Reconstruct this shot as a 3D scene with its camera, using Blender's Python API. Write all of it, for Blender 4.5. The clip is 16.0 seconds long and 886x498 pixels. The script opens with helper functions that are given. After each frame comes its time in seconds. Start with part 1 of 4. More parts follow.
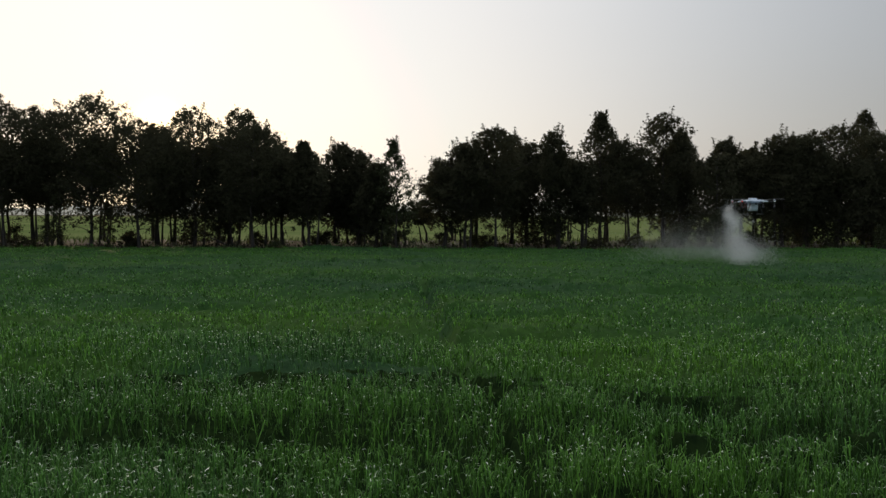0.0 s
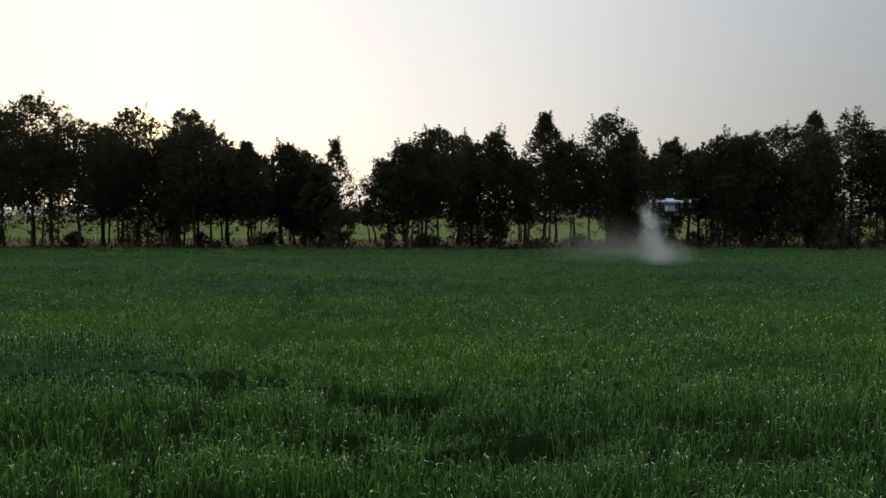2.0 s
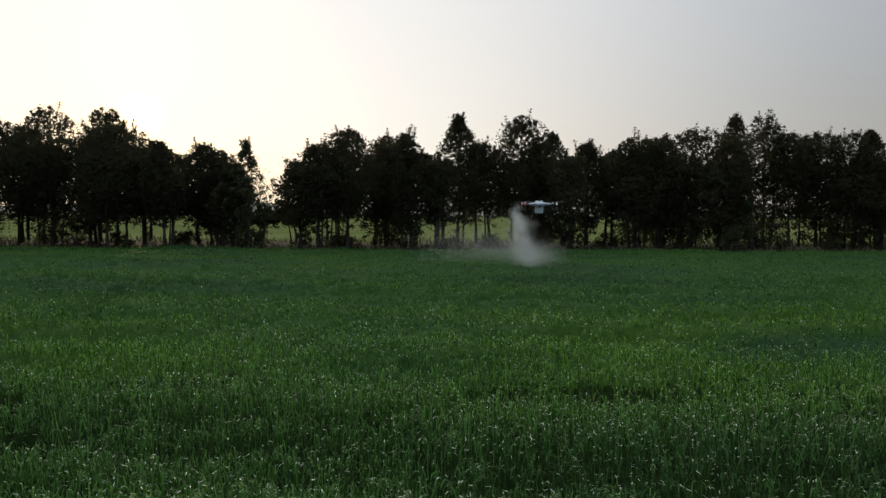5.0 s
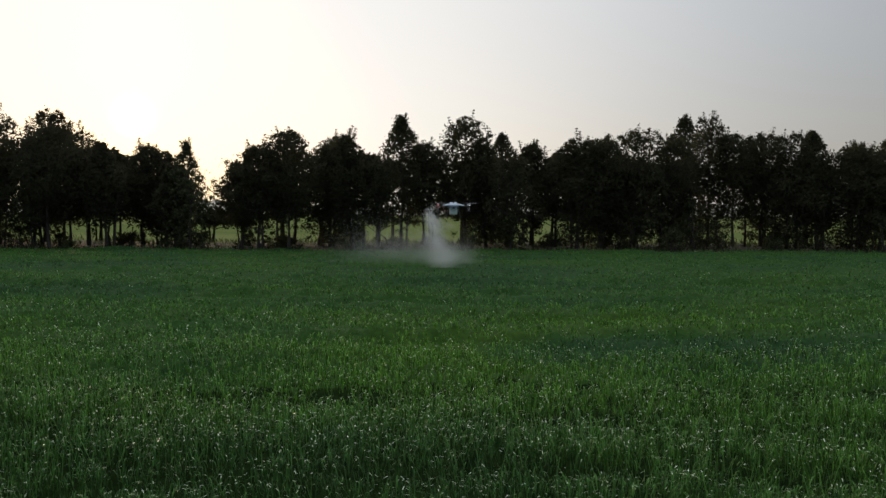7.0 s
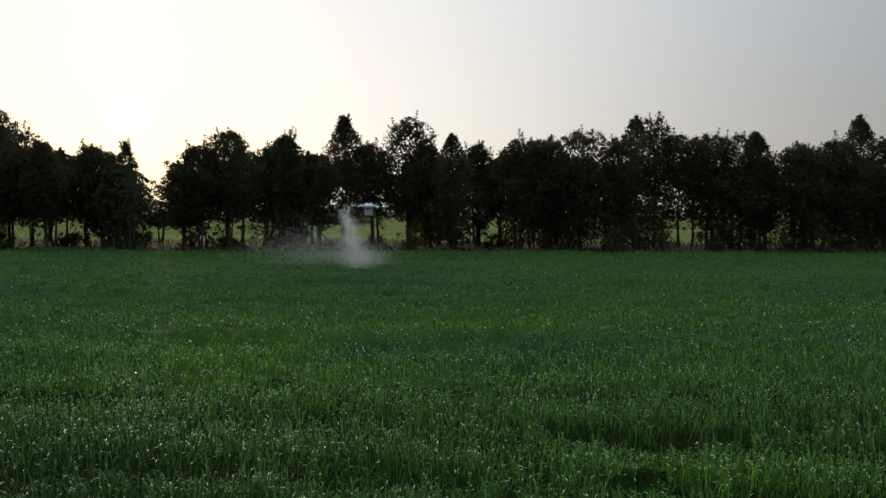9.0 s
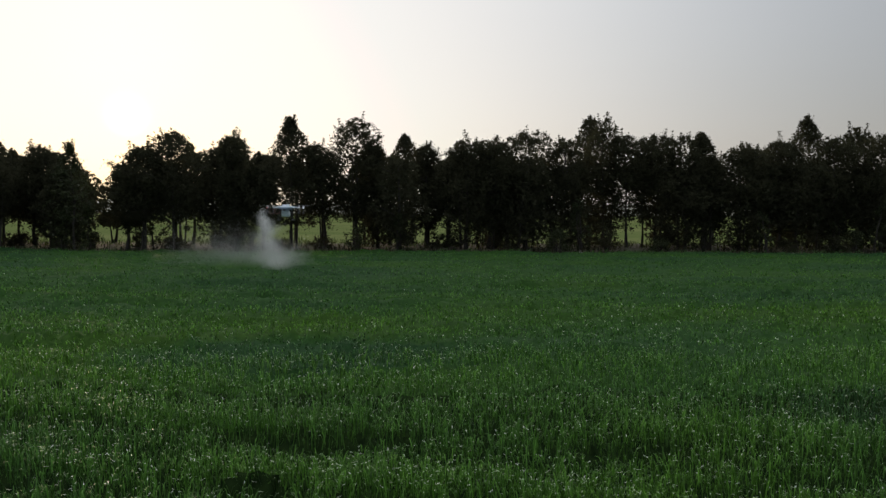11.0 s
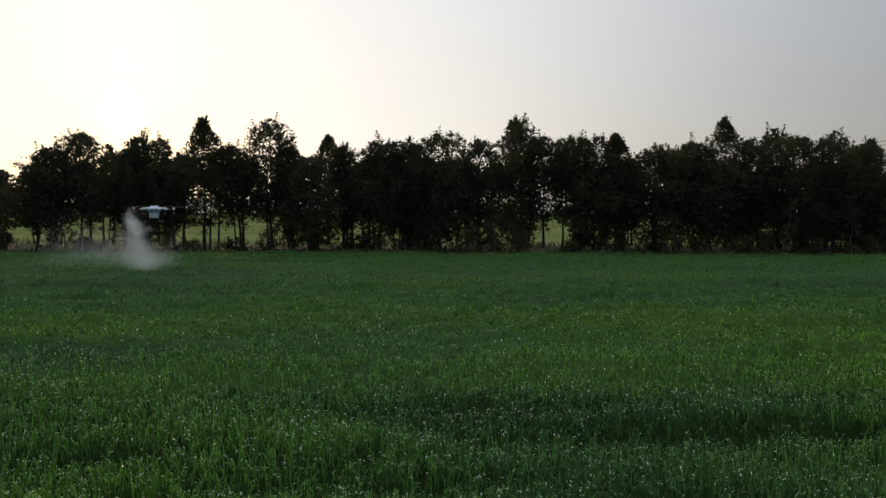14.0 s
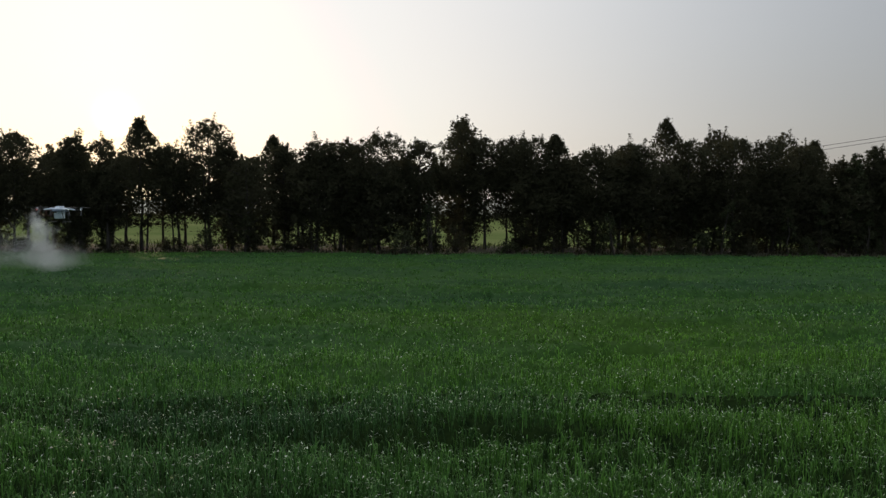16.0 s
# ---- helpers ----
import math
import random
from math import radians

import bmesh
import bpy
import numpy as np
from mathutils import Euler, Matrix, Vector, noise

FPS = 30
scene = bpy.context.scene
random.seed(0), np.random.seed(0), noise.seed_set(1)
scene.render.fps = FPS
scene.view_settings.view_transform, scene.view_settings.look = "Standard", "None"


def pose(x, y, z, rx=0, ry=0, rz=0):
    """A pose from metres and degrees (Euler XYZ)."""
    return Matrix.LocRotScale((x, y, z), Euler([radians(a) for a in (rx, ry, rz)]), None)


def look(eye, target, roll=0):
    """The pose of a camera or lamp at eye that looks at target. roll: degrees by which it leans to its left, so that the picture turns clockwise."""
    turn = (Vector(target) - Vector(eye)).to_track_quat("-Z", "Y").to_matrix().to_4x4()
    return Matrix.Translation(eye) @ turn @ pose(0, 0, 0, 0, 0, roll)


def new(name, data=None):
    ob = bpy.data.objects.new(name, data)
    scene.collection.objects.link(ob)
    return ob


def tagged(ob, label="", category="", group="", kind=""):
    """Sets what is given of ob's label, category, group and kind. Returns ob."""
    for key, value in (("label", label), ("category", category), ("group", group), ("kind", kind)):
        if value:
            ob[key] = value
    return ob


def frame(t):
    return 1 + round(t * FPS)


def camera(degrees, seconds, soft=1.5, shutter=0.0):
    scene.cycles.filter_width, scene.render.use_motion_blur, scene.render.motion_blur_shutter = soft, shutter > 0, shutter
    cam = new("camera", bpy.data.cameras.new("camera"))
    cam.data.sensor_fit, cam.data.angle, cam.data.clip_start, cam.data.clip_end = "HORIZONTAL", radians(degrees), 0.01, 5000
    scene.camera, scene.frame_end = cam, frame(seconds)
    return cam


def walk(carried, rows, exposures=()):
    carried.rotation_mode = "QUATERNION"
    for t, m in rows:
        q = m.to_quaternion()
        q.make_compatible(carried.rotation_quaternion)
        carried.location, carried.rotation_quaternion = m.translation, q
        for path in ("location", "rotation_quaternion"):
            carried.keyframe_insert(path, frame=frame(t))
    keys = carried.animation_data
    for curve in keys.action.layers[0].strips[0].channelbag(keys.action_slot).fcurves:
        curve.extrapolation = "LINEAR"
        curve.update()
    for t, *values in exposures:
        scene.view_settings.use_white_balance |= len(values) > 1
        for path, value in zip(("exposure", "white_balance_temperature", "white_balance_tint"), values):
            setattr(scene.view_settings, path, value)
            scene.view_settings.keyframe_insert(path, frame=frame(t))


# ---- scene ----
cam = camera(60.0, 16.0)
PATH = [
    (0, (-0.195, -0.072, 2.688), (-0.234, 1.926, 2.597), 0.1),
    (0.5, (0.538, -0.069, 2.688), (0.503, 1.929, 2.597), 0.1),
    (1, (1.297, -0.059, 2.687), (1.267, 1.939, 2.597), 0.1),
    (1.5, (2.091, -0.034, 2.69), (2.064, 1.963, 2.6), 0.1),
    (2, (2.868, 0.017, 2.677), (2.847, 2.015, 2.588), 0.1),
    (2.5, (3.589, 0.023, 2.682), (3.574, 2.021, 2.593), 0.2),
    (3, (4.406, -0.011, 2.698), (4.395, 1.987, 2.609), 0.2),
    (3.5, (5.251, -0.06, 2.708), (5.244, 1.938, 2.619), 0.1),
    (4, (6.039, -0.157, 2.733), (6.037, 1.841, 2.643), 0.2),
    (6.5, (10.171, -0.608, 2.889), (10.188, 1.39, 2.795), 0.3),
    (7, (10.989, -0.592, 2.891), (11.009, 1.405, 2.798), 0.3),
    (7.5, (11.807, -0.6, 2.893), (11.83, 1.398, 2.8), 0.3),
    (8, (12.633, -0.625, 2.907), (12.659, 1.373, 2.813), 0.3),
    (8.5, (13.484, -0.646, 2.918), (13.513, 1.352, 2.824), 0.3),
    (9, (14.297, -0.646, 2.929), (14.33, 1.351, 2.837), 0.3),
    (11.5, (18.611, -0.966, 3.081), (18.646, 1.031, 2.985), 0.3),
    (12, (19.463, -0.994, 3.093), (19.5, 1.003, 2.997), 0.3),
    (12.5, (20.346, -1.034, 3.123), (20.385, 0.963, 3.026), 0.3),
    (13, (21.215, -1.038, 3.145), (21.256, 0.96, 3.048), 0.3),
    (13.5, (22.11, -1.06, 3.139), (22.153, 0.937, 3.043), 0.4),
    (14, (23.081, -1.083, 3.149), (23.126, 0.914, 3.053), 0.3),
    (14.5, (24.044, -1.059, 3.141), (24.093, 0.938, 3.046), 0.3),
    (15, (24.981, -1.08, 3.157), (25.034, 0.917, 3.062), 0.4),
    (15.5, (25.848, -1.156, 3.185), (25.903, 0.841, 3.09), 0.3),
    (16, (26.729, -1.107, 3.171), (26.788, 0.89, 3.078), 0.4),
]
walk(cam, [(t, look(eye, target, roll)) for t, eye, target, roll in PATH])

# ---- world and light ----
SUN_AZ, SUN_EL = radians(-21.3), radians(6.5)
SUN_DIR = Vector((math.sin(SUN_AZ) * math.cos(SUN_EL), math.cos(SUN_AZ) * math.cos(SUN_EL), math.sin(SUN_EL)))

world = bpy.data.worlds.new("evening_sky")
scene.world = world
world.use_nodes = True
wn, wl = world.node_tree.nodes, world.node_tree.links
wn.clear()


def wmath(op, a, b=None, c=None):
    n = wn.new("ShaderNodeMath")
    n.operation = op
    for i, v in enumerate((a, b, c)):
        if v is None:
            continue
        if isinstance(v, (int, float)):
            n.inputs[i].default_value = v
        else:
            wl.new(v, n.inputs[i])
    return n.outputs[0]


def wscale(colour, factor):
    n = wn.new("ShaderNodeVectorMath")
    n.operation = "SCALE"
    if isinstance(colour, tuple):
        n.inputs[0].default_value = colour
    else:
        wl.new(colour, n.inputs[0])
    if isinstance(factor, (int, float)):
        n.inputs["Scale"].default_value = factor
    else:
        wl.new(factor, n.inputs["Scale"])
    return n.outputs[0]


def wadd(a, b):
    n = wn.new("ShaderNodeVectorMath")
    n.operation = "ADD"
    for i, v in enumerate((a, b)):
        if isinstance(v, tuple):
            n.inputs[i].default_value = v
        else:
            wl.new(v, n.inputs[i])
    return n.outputs[0]


sky = wn.new("ShaderNodeTexSky")
sky.sky_type = "NISHITA"
sky.sun_disc = False
sky.sun_elevation, sky.sun_rotation = SUN_EL, SUN_AZ
sky.air_density, sky.dust_density, sky.ozone_density = 1.0, 3.0, 1.0
SKY_STRENGTH = 0.03
# evening haze: an even veil that brightens towards the sun
way = wn.new("ShaderNodeTexCoord").outputs["Generated"]
dot = wn.new("ShaderNodeVectorMath")
dot.operation = "DOT_PRODUCT"
wl.new(way, dot.inputs[0])
dot.inputs[1].default_value = SUN_DIR
near_sun = wmath("MAXIMUM", dot.outputs["Value"], 0.0)
opposite = wmath("MAXIMUM", wmath("MULTIPLY", dot.outputs["Value"], -1.0), 0.0)
sep = wn.new("ShaderNodeSeparateXYZ")
wl.new(way, sep.inputs[0])
low = wmath("POWER", wmath("SUBTRACT", 1.0, wmath("ABSOLUTE", sep.outputs["Z"])), 12.0)
streak = wn.new("ShaderNodeTexNoise")
streak.inputs["Scale"].default_value, streak.inputs["Detail"].default_value = 2.0, 4.0
smap = wn.new("ShaderNodeMapping")
smap.inputs["Scale"].default_value = (1.0, 1.0, 5.0)
wl.new(way, smap.inputs[0])
wl.new(smap.outputs[0], streak.inputs["Vector"])
rise = wmath("MULTIPLY_ADD", wmath("MAXIMUM", sep.outputs["Z"], 0.0), 2.0, 0.82)
rise = wmath("MULTIPLY_ADD", wmath("MAXIMUM", wmath("SUBTRACT", sep.outputs["Z"], 0.35), 0.0), 3.2, rise)
rise = wmath("MULTIPLY", rise, wmath("MULTIPLY_ADD", near_sun, 0.36, wmath("MULTIPLY_ADD", opposite, -0.20, 0.70)))
veil = wmath("MULTIPLY", rise, wmath("MULTIPLY_ADD", streak.outputs["Fac"], 0.12, 0.94))
haze = wscale((0.258, 0.266, 0.279), veil)
haze = wadd(haze, wscale((-0.03, 0.0, 0.06), opposite))
haze = wadd(haze, wscale((0.075, 0.045, 0.02), low))
haze = wadd(haze, wscale((-0.02, 0.01, 0.08), wmath("MAXIMUM", sep.outputs["Z"], 0.0)))
haze = wadd(haze, wscale((0.59, 0.592, 0.592), wmath("POWER", near_sun, 5.0)))
haze = wadd(haze, wscale((1.0, 0.75, 0.35), wmath("MULTIPLY", low, wmath("POWER", near_sun, 160.0))))
reddened = wmath("MULTIPLY", wmath("POWER", wmath("SUBTRACT", 1.0, wmath("ABSOLUTE", sep.outputs["Z"])), 7.0), wmath("POWER", near_sun, 60.0))
haze = wadd(haze, wscale((0.0, -0.14, -0.62), reddened))
haze = wadd(haze, wscale((5.0, 3.6, 1.8), wmath("POWER", near_sun, 9000.0)))
total = wadd(wscale(sky.outputs[0], SKY_STRENGTH), haze)
# the glare round the sun levels off softly towards white
split, merge = wn.new("ShaderNodeSeparateXYZ"), wn.new("ShaderNodeCombineXYZ")
wl.new(total, split.inputs[0])
for axis in "XYZ":
    level = wmath("SMOOTH_MIN", split.outputs[axis], 0.97, 0.7)
    beyond = wmath("MAXIMUM", wmath("SUBTRACT", split.outputs[axis], 1.25), 0.0)
    wl.new(wmath("MULTIPLY_ADD", beyond, 0.35, level), merge.inputs[axis])
total = merge.outputs[0]
bg = wn.new("ShaderNodeBackground")
bg.inputs["Strength"].default_value = 1.0
wl.new(total, bg.inputs["Color"])
wout = wn.new("ShaderNodeOutputWorld")
wl.new(bg.outputs[0], wout.inputs["Surface"])

sun = new("sun", bpy.data.lights.new("sun", "SUN"))
sun.data.energy, sun.data.angle, sun.data.color = 1.2, radians(6.0), (1.0, 0.74, 0.45)
sun.matrix_world = look((0, 0, 60), Vector((0, 0, 60)) - SUN_DIR)


# ---- materials ----
def material(name, rough=0.6, metal=0.0):
    m = bpy.data.materials.new(name)
    m.use_nodes = True
    bsdf = m.node_tree.nodes["Principled BSDF"]
    bsdf.inputs["Roughness"].default_value, bsdf.inputs["Metallic"].default_value = rough, metal
    return m, m.node_tree.nodes, m.node_tree.links, bsdf


def noise_node(m, scale, detail=3.0, stretch=(1, 1, 1)):
    n, l = m.node_tree.nodes, m.node_tree.links
    co = n.new("ShaderNodeTexCoord")
    mp = n.new("ShaderNodeMapping")
    mp.inputs["Scale"].default_value = stretch
    tex = n.new("ShaderNodeTexNoise")
    tex.inputs["Scale"].default_value, tex.inputs["Detail"].default_value = scale, detail
    l.new(co.outputs["Object"], mp.inputs[0])
    l.new(mp.outputs[0], tex.inputs["Vector"])
    return tex.outputs["Fac"]


def ramp(m, fac, *stops):
    n, l = m.node_tree.nodes, m.node_tree.links
    r = n.new("ShaderNodeValToRGB")
    while len(r.color_ramp.elements) < len(stops):
        r.color_ramp.elements.new(0.5)
    for e, (p, c) in zip(r.color_ramp.elements, stops):
        e.position, e.color = p, (*c, 1)
    l.new(fac, r.inputs[0])
    return r.outputs[0]


def mix(m, fac, a, b, mode="MIX"):
    n, l = m.node_tree.nodes, m.node_tree.links
    x = n.new("ShaderNodeMix")
    x.data_type, x.blend_type = "RGBA", mode
    for sock, v in ((x.inputs[0], fac), (x.inputs[6], a), (x.inputs[7], b)):
        if isinstance(v, (int, float)):
            sock.default_value = v
        elif isinstance(v, tuple):
            sock.default_value = (*v, 1)
        else:
            l.new(v, sock)
    return x.outputs[2]


def bump(m, bsdf, fac, strength=0.4, distance=0.02):
    b = m.node_tree.nodes.new("ShaderNodeBump")
    b.inputs["Strength"].default_value, b.inputs["Distance"].default_value = strength, distance
    m.node_tree.links.new(fac, b.inputs["Height"])
    m.node_tree.links.new(b.outputs[0], bsdf.inputs["Normal"])


def island(m):
    return m.node_tree.nodes.new("ShaderNodeNewGeometry").outputs["Random Per Island"]


def leafy(name, colour, thin, rough, gloss=0.2):
    """A leaf that also lets some light through. colour(m) gives the colour's socket."""
    m, n, l, bsdf = material(name, rough)
    c = colour(m)
    l.new(c, bsdf.inputs["Base Color"])
    bsdf.inputs["Specular IOR Level"].default_value = gloss
    tr = n.new("ShaderNodeBsdfTranslucent")
    l.new(c, tr.inputs["Color"])
    mx = n.new("ShaderNodeMixShader")
    mx.inputs[0].default_value = thin
    l.new(bsdf.outputs[0], mx.inputs[1])
    l.new(tr.outputs[0], mx.inputs[2])
    l.new(mx.outputs[0], n["Material Output"].inputs["Surface"])
    return m


def plain(name, colour, rough, metal=0.0, grain=40.0, spread=0.12):
    m, n, l, b = material(name, rough, metal)
    lo, hi = tuple(c * (1 - spread) for c in colour), tuple(min(1.0, c * (1 + spread)) for c in colour)
    g = noise_node(m, grain, 4.0)
    l.new(ramp(m, g, (0.3, lo), (0.7, hi)), b.inputs["Base Color"])
    bump(m, b, g, 0.1, 0.002)
    return m


# patches of bluer, half-lodged crop: middle, half lengths and strength
PATCHES = [(15.2, 12.7, 4.0, 1.5, 1.0), (-2.6, 10.8, 2.4, 1.3, 0.6), (25.5, 8.6, 4.2, 1.1, 0.7)]


def crop_yellowness(m):
    """Broad patches of bluer and yellower crop; the strip beyond the near rows is the yellowest, bluer again farther
    off.
    """
    n, l = m.node_tree.nodes, m.node_tree.links
    xyz = n.new("ShaderNodeSeparateXYZ")
    l.new(n.new("ShaderNodeTexCoord").outputs["Object"], xyz.inputs[0])
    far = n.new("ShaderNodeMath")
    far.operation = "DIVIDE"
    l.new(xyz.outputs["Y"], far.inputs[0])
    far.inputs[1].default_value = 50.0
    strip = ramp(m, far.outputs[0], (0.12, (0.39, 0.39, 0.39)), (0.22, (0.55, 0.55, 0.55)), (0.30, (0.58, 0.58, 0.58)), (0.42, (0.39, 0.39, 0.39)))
    patch = noise_node(m, 0.16, 3.0, (0.7, 1.6, 0.0))
    both = n.new("ShaderNodeMath")
    both.operation = "MULTIPLY_ADD"
    l.new(strip, both.inputs[0])
    both.inputs[1].default_value = 0.6
    rest = n.new("ShaderNodeMath")
    rest.operation = "MULTIPLY_ADD"
    l.new(patch, rest.inputs[0])
    rest.inputs[1].default_value, rest.inputs[2].default_value = 0.75, -0.15
    l.new(rest.outputs[0], both.inputs[2])
    yellow = both.outputs[0]
    for cx, cy, rx, ry, strength in PATCHES:
        lay = n.new("ShaderNodeMapping")
        lay.inputs["Location"].default_value, lay.inputs["Scale"].default_value = (-cx / rx, -cy / ry, 0), (1 / rx, 1 / ry, 0)
        l.new(xyz.inputs[0].links[0].from_socket, lay.inputs[0])
        size = n.new("ShaderNodeVectorMath")
        size.operation = "LENGTH"
        l.new(lay.outputs[0], size.inputs[0])
        depth = 0.27 * strength
        cut = n.new("ShaderNodeMath")
        cut.operation = "SUBTRACT"
        l.new(yellow, cut.inputs[0])
        l.new(ramp(m, size.outputs["Value"], (0.65, (depth,) * 3), (1.0, (0, 0, 0))), cut.inputs[1])
        yellow = cut.outputs[0]
    return yellow


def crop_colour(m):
    a = ramp(m, crop_yellowness(m), (0.26, (0.048, 0.114, 0.036)), (0.38, (0.068, 0.164, 0.035)), (0.50, (0.090, 0.212, 0.032)), (0.64, (0.114, 0.258, 0.026)))
    var = ramp(m, island(m), (0.0, (0.38, 0.41, 0.46)), (0.5, (0.84, 0.85, 0.91)), (1.0, (1.70, 1.68, 1.60)))
    return mix(m, 1.0, a, var, "MULTIPLY")


def tip_shine(m):
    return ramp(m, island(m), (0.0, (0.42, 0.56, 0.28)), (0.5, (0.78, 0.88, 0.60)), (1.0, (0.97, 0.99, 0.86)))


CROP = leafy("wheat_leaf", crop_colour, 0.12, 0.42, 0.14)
# darker copy of the crop's greens, with shade below the tips painted in
MASS = leafy("shaded_wheat_mass", lambda m: mix(m, 1.0, ramp(m, crop_yellowness(m), (0.36, (0.027, 0.070, 0.023)), (0.50, (0.033, 0.084, 0.018)), (0.64, (0.044, 0.096, 0.014))),
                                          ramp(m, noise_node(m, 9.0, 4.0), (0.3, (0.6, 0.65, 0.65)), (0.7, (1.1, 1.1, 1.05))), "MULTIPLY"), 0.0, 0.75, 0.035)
# near-black green: the shade between the near stems is put into this colour
LOWER = leafy("shaded_lower_leaf", lambda m: ramp(m, noise_node(m, 7.0, 4.0), (0.3, (0.009, 0.018, 0.007)), (0.7, (0.023, 0.043, 0.012))), 0.0, 0.9, 0.0)
# the sky's shine on bent leaf ends is painted as near-white colour
TIP = leafy("wheat_tip_shine", tip_shine, 0.15, 0.3, 0.5)
FOLIAGE = leafy("tree_leaf", lambda m: mix(m, 1.0, ramp(m, noise_node(m, 0.5), (0.3, (0.052, 0.052, 0.032)), (0.7, (0.078, 0.078, 0.046))),
                                           ramp(m, island(m), (0.0, (0.86, 0.86, 0.86)), (1.0, (1.08, 1.08, 1.05))), "MULTIPLY"), 0.5, 0.85, 0.0)
FOLIAGE_PALE = leafy("pale_tree_leaf", lambda m: mix(m, 1.0, ramp(m, noise_node(m, 0.5), (0.3, (0.048, 0.058, 0.026)), (0.7, (0.070, 0.080, 0.037))),
                                                     ramp(m, island(m), (0.0, (0.6, 0.6, 0.6)), (1.0, (1.3, 1.3, 1.2))), "MULTIPLY"), 0.3, 0.6)
STONE = plain("pale_limestone", (0.42, 0.40, 0.36), 0.85, 0.0, 12.0, 0.25)
STRAW = leafy("straw_blade", lambda m: ramp(m, island(m), (0.0, (0.11, 0.095, 0.055)), (1.0, (0.27, 0.235, 0.15))), 0.25, 0.7)
WEED = leafy("weed_leaf", lambda m: ramp(m, island(m), (0.0, (0.05, 0.085, 0.02)), (0.6, (0.10, 0.15, 0.04)), (1.0, (0.17, 0.19, 0.07))), 0.35, 0.7)
DRY = leafy("dry_grass", lambda m: ramp(m, island(m), (0.0, (0.022, 0.028, 0.012)), (0.5, (0.034, 0.034, 0.017)), (1.0, (0.062, 0.053, 0.030))), 0.2, 0.7)

BARK, _n, _l, _b = material("bark", 0.9)
_g = noise_node(BARK, 9.0, 5.0, (1, 1, 0.25))
_l.new(ramp(BARK, _g, (0.3, (0.026, 0.021, 0.017)), (0.7, (0.068, 0.057, 0.046))), _b.inputs["Base Color"])
bump(BARK, _b, _g, 0.6, 0.03)

SOIL, _n, _l, _b = material("soil", 0.95)
_b.inputs["Specular IOR Level"].default_value = 0.05
_g = noise_node(SOIL, 3.0, 6.0)
_p = noise_node(SOIL, 0.06, 3.0)
_l.new(mix(SOIL, ramp(SOIL, _p, (0.4, (0, 0, 0)), (0.6, (1, 1, 1))), ramp(SOIL, _g, (0.3, (0.026, 0.032, 0.014)), (0.7, (0.05, 0.048, 0.026))),
           ramp(SOIL, _g, (0.3, (0.03, 0.048, 0.015)), (0.7, (0.05, 0.07, 0.022)))), _b.inputs["Base Color"])
bump(SOIL, _b, _g, 0.8, 0.05)

BANK_EARTH, _n, _l, _b = material("bank_earth", 0.95)
_g = noise_node(BANK_EARTH, 4.0, 6.0)
_p = noise_node(BANK_EARTH, 0.5, 3.0)
_l.new(mix(BANK_EARTH, ramp(BANK_EARTH, _p, (0.42, (0, 0, 0)), (0.6, (1, 1, 1))), ramp(BANK_EARTH, _g, (0.3, (0.040, 0.030, 0.020)), (0.7, (0.085, 0.062, 0.042))),
           ramp(BANK_EARTH, _g, (0.3, (0.040, 0.052, 0.018)), (0.7, (0.07, 0.075, 0.03)))), _b.inputs["Base Color"])
bump(BANK_EARTH, _b, _g, 0.9, 0.06)

MEADOW, _n, _l, _b = material("young_crop", 0.95)
_b.inputs["Specular IOR Level"].default_value = 0.0
_g = noise_node(MEADOW, 1.2, 6.0, (0.3, 1.0, 1.0))
_p = noise_node(MEADOW, 0.02, 3.0, (0.3, 1.0, 1.0))
_l.new(mix(MEADOW, 0.5, ramp(MEADOW, _g, (0.3, (0.08, 0.10, 0.035)), (0.7, (0.20, 0.225, 0.085))),
           ramp(MEADOW, _p, (0.4, (0.09, 0.14, 0.04)), (0.6, (0.20, 0.225, 0.09)))), _b.inputs["Base Color"])
bump(MEADOW, _b, _g, 0.8, 0.1)

# pale emission that stands in for the haze before the far woods
HAZY, _n, _l, _b = material("painted_haze", 1.0)
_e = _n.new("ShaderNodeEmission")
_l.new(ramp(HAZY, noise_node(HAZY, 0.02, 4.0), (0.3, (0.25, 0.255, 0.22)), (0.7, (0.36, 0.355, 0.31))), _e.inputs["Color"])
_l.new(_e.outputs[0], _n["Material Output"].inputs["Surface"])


WHITE_SHELL = plain("white_plastic", (0.66, 0.74, 0.82), 0.35)
TANK_WHITE = plain("white_tank_plastic", (0.74, 0.80, 0.87), 0.45)
CARBON = plain("carbon_black", (0.03, 0.032, 0.035), 0.45)
GREY_BLUE = plain("blue_grey_plastic", (0.16, 0.22, 0.30), 0.4)
ALLOY = plain("grey_alloy", (0.45, 0.46, 0.48), 0.35, 0.8)
RED_PLASTIC = plain("dull_red_plastic", (0.20, 0.065, 0.05), 0.45)
CABLE = plain("cable_black", (0.04, 0.04, 0.045), 0.6)
DROPLET = leafy("water_droplet", lambda m: ramp(m, island(m), (0.0, (0.88, 0.88, 0.87)), (1.0, (0.97, 0.97, 0.96))), 0.8, 0.3)


def lamp_glow(name, colour, power):
    m, n, l, b = material(name, 0.3)
    b.inputs["Base Color"].default_value = (*colour, 1)
    b.inputs["Emission Color"].default_value, b.inputs["Emission Strength"].default_value = (*colour, 1), power
    return m


RED_LAMP = lamp_glow("red_lamp", (1.0, 0.05, 0.04), 1.2)
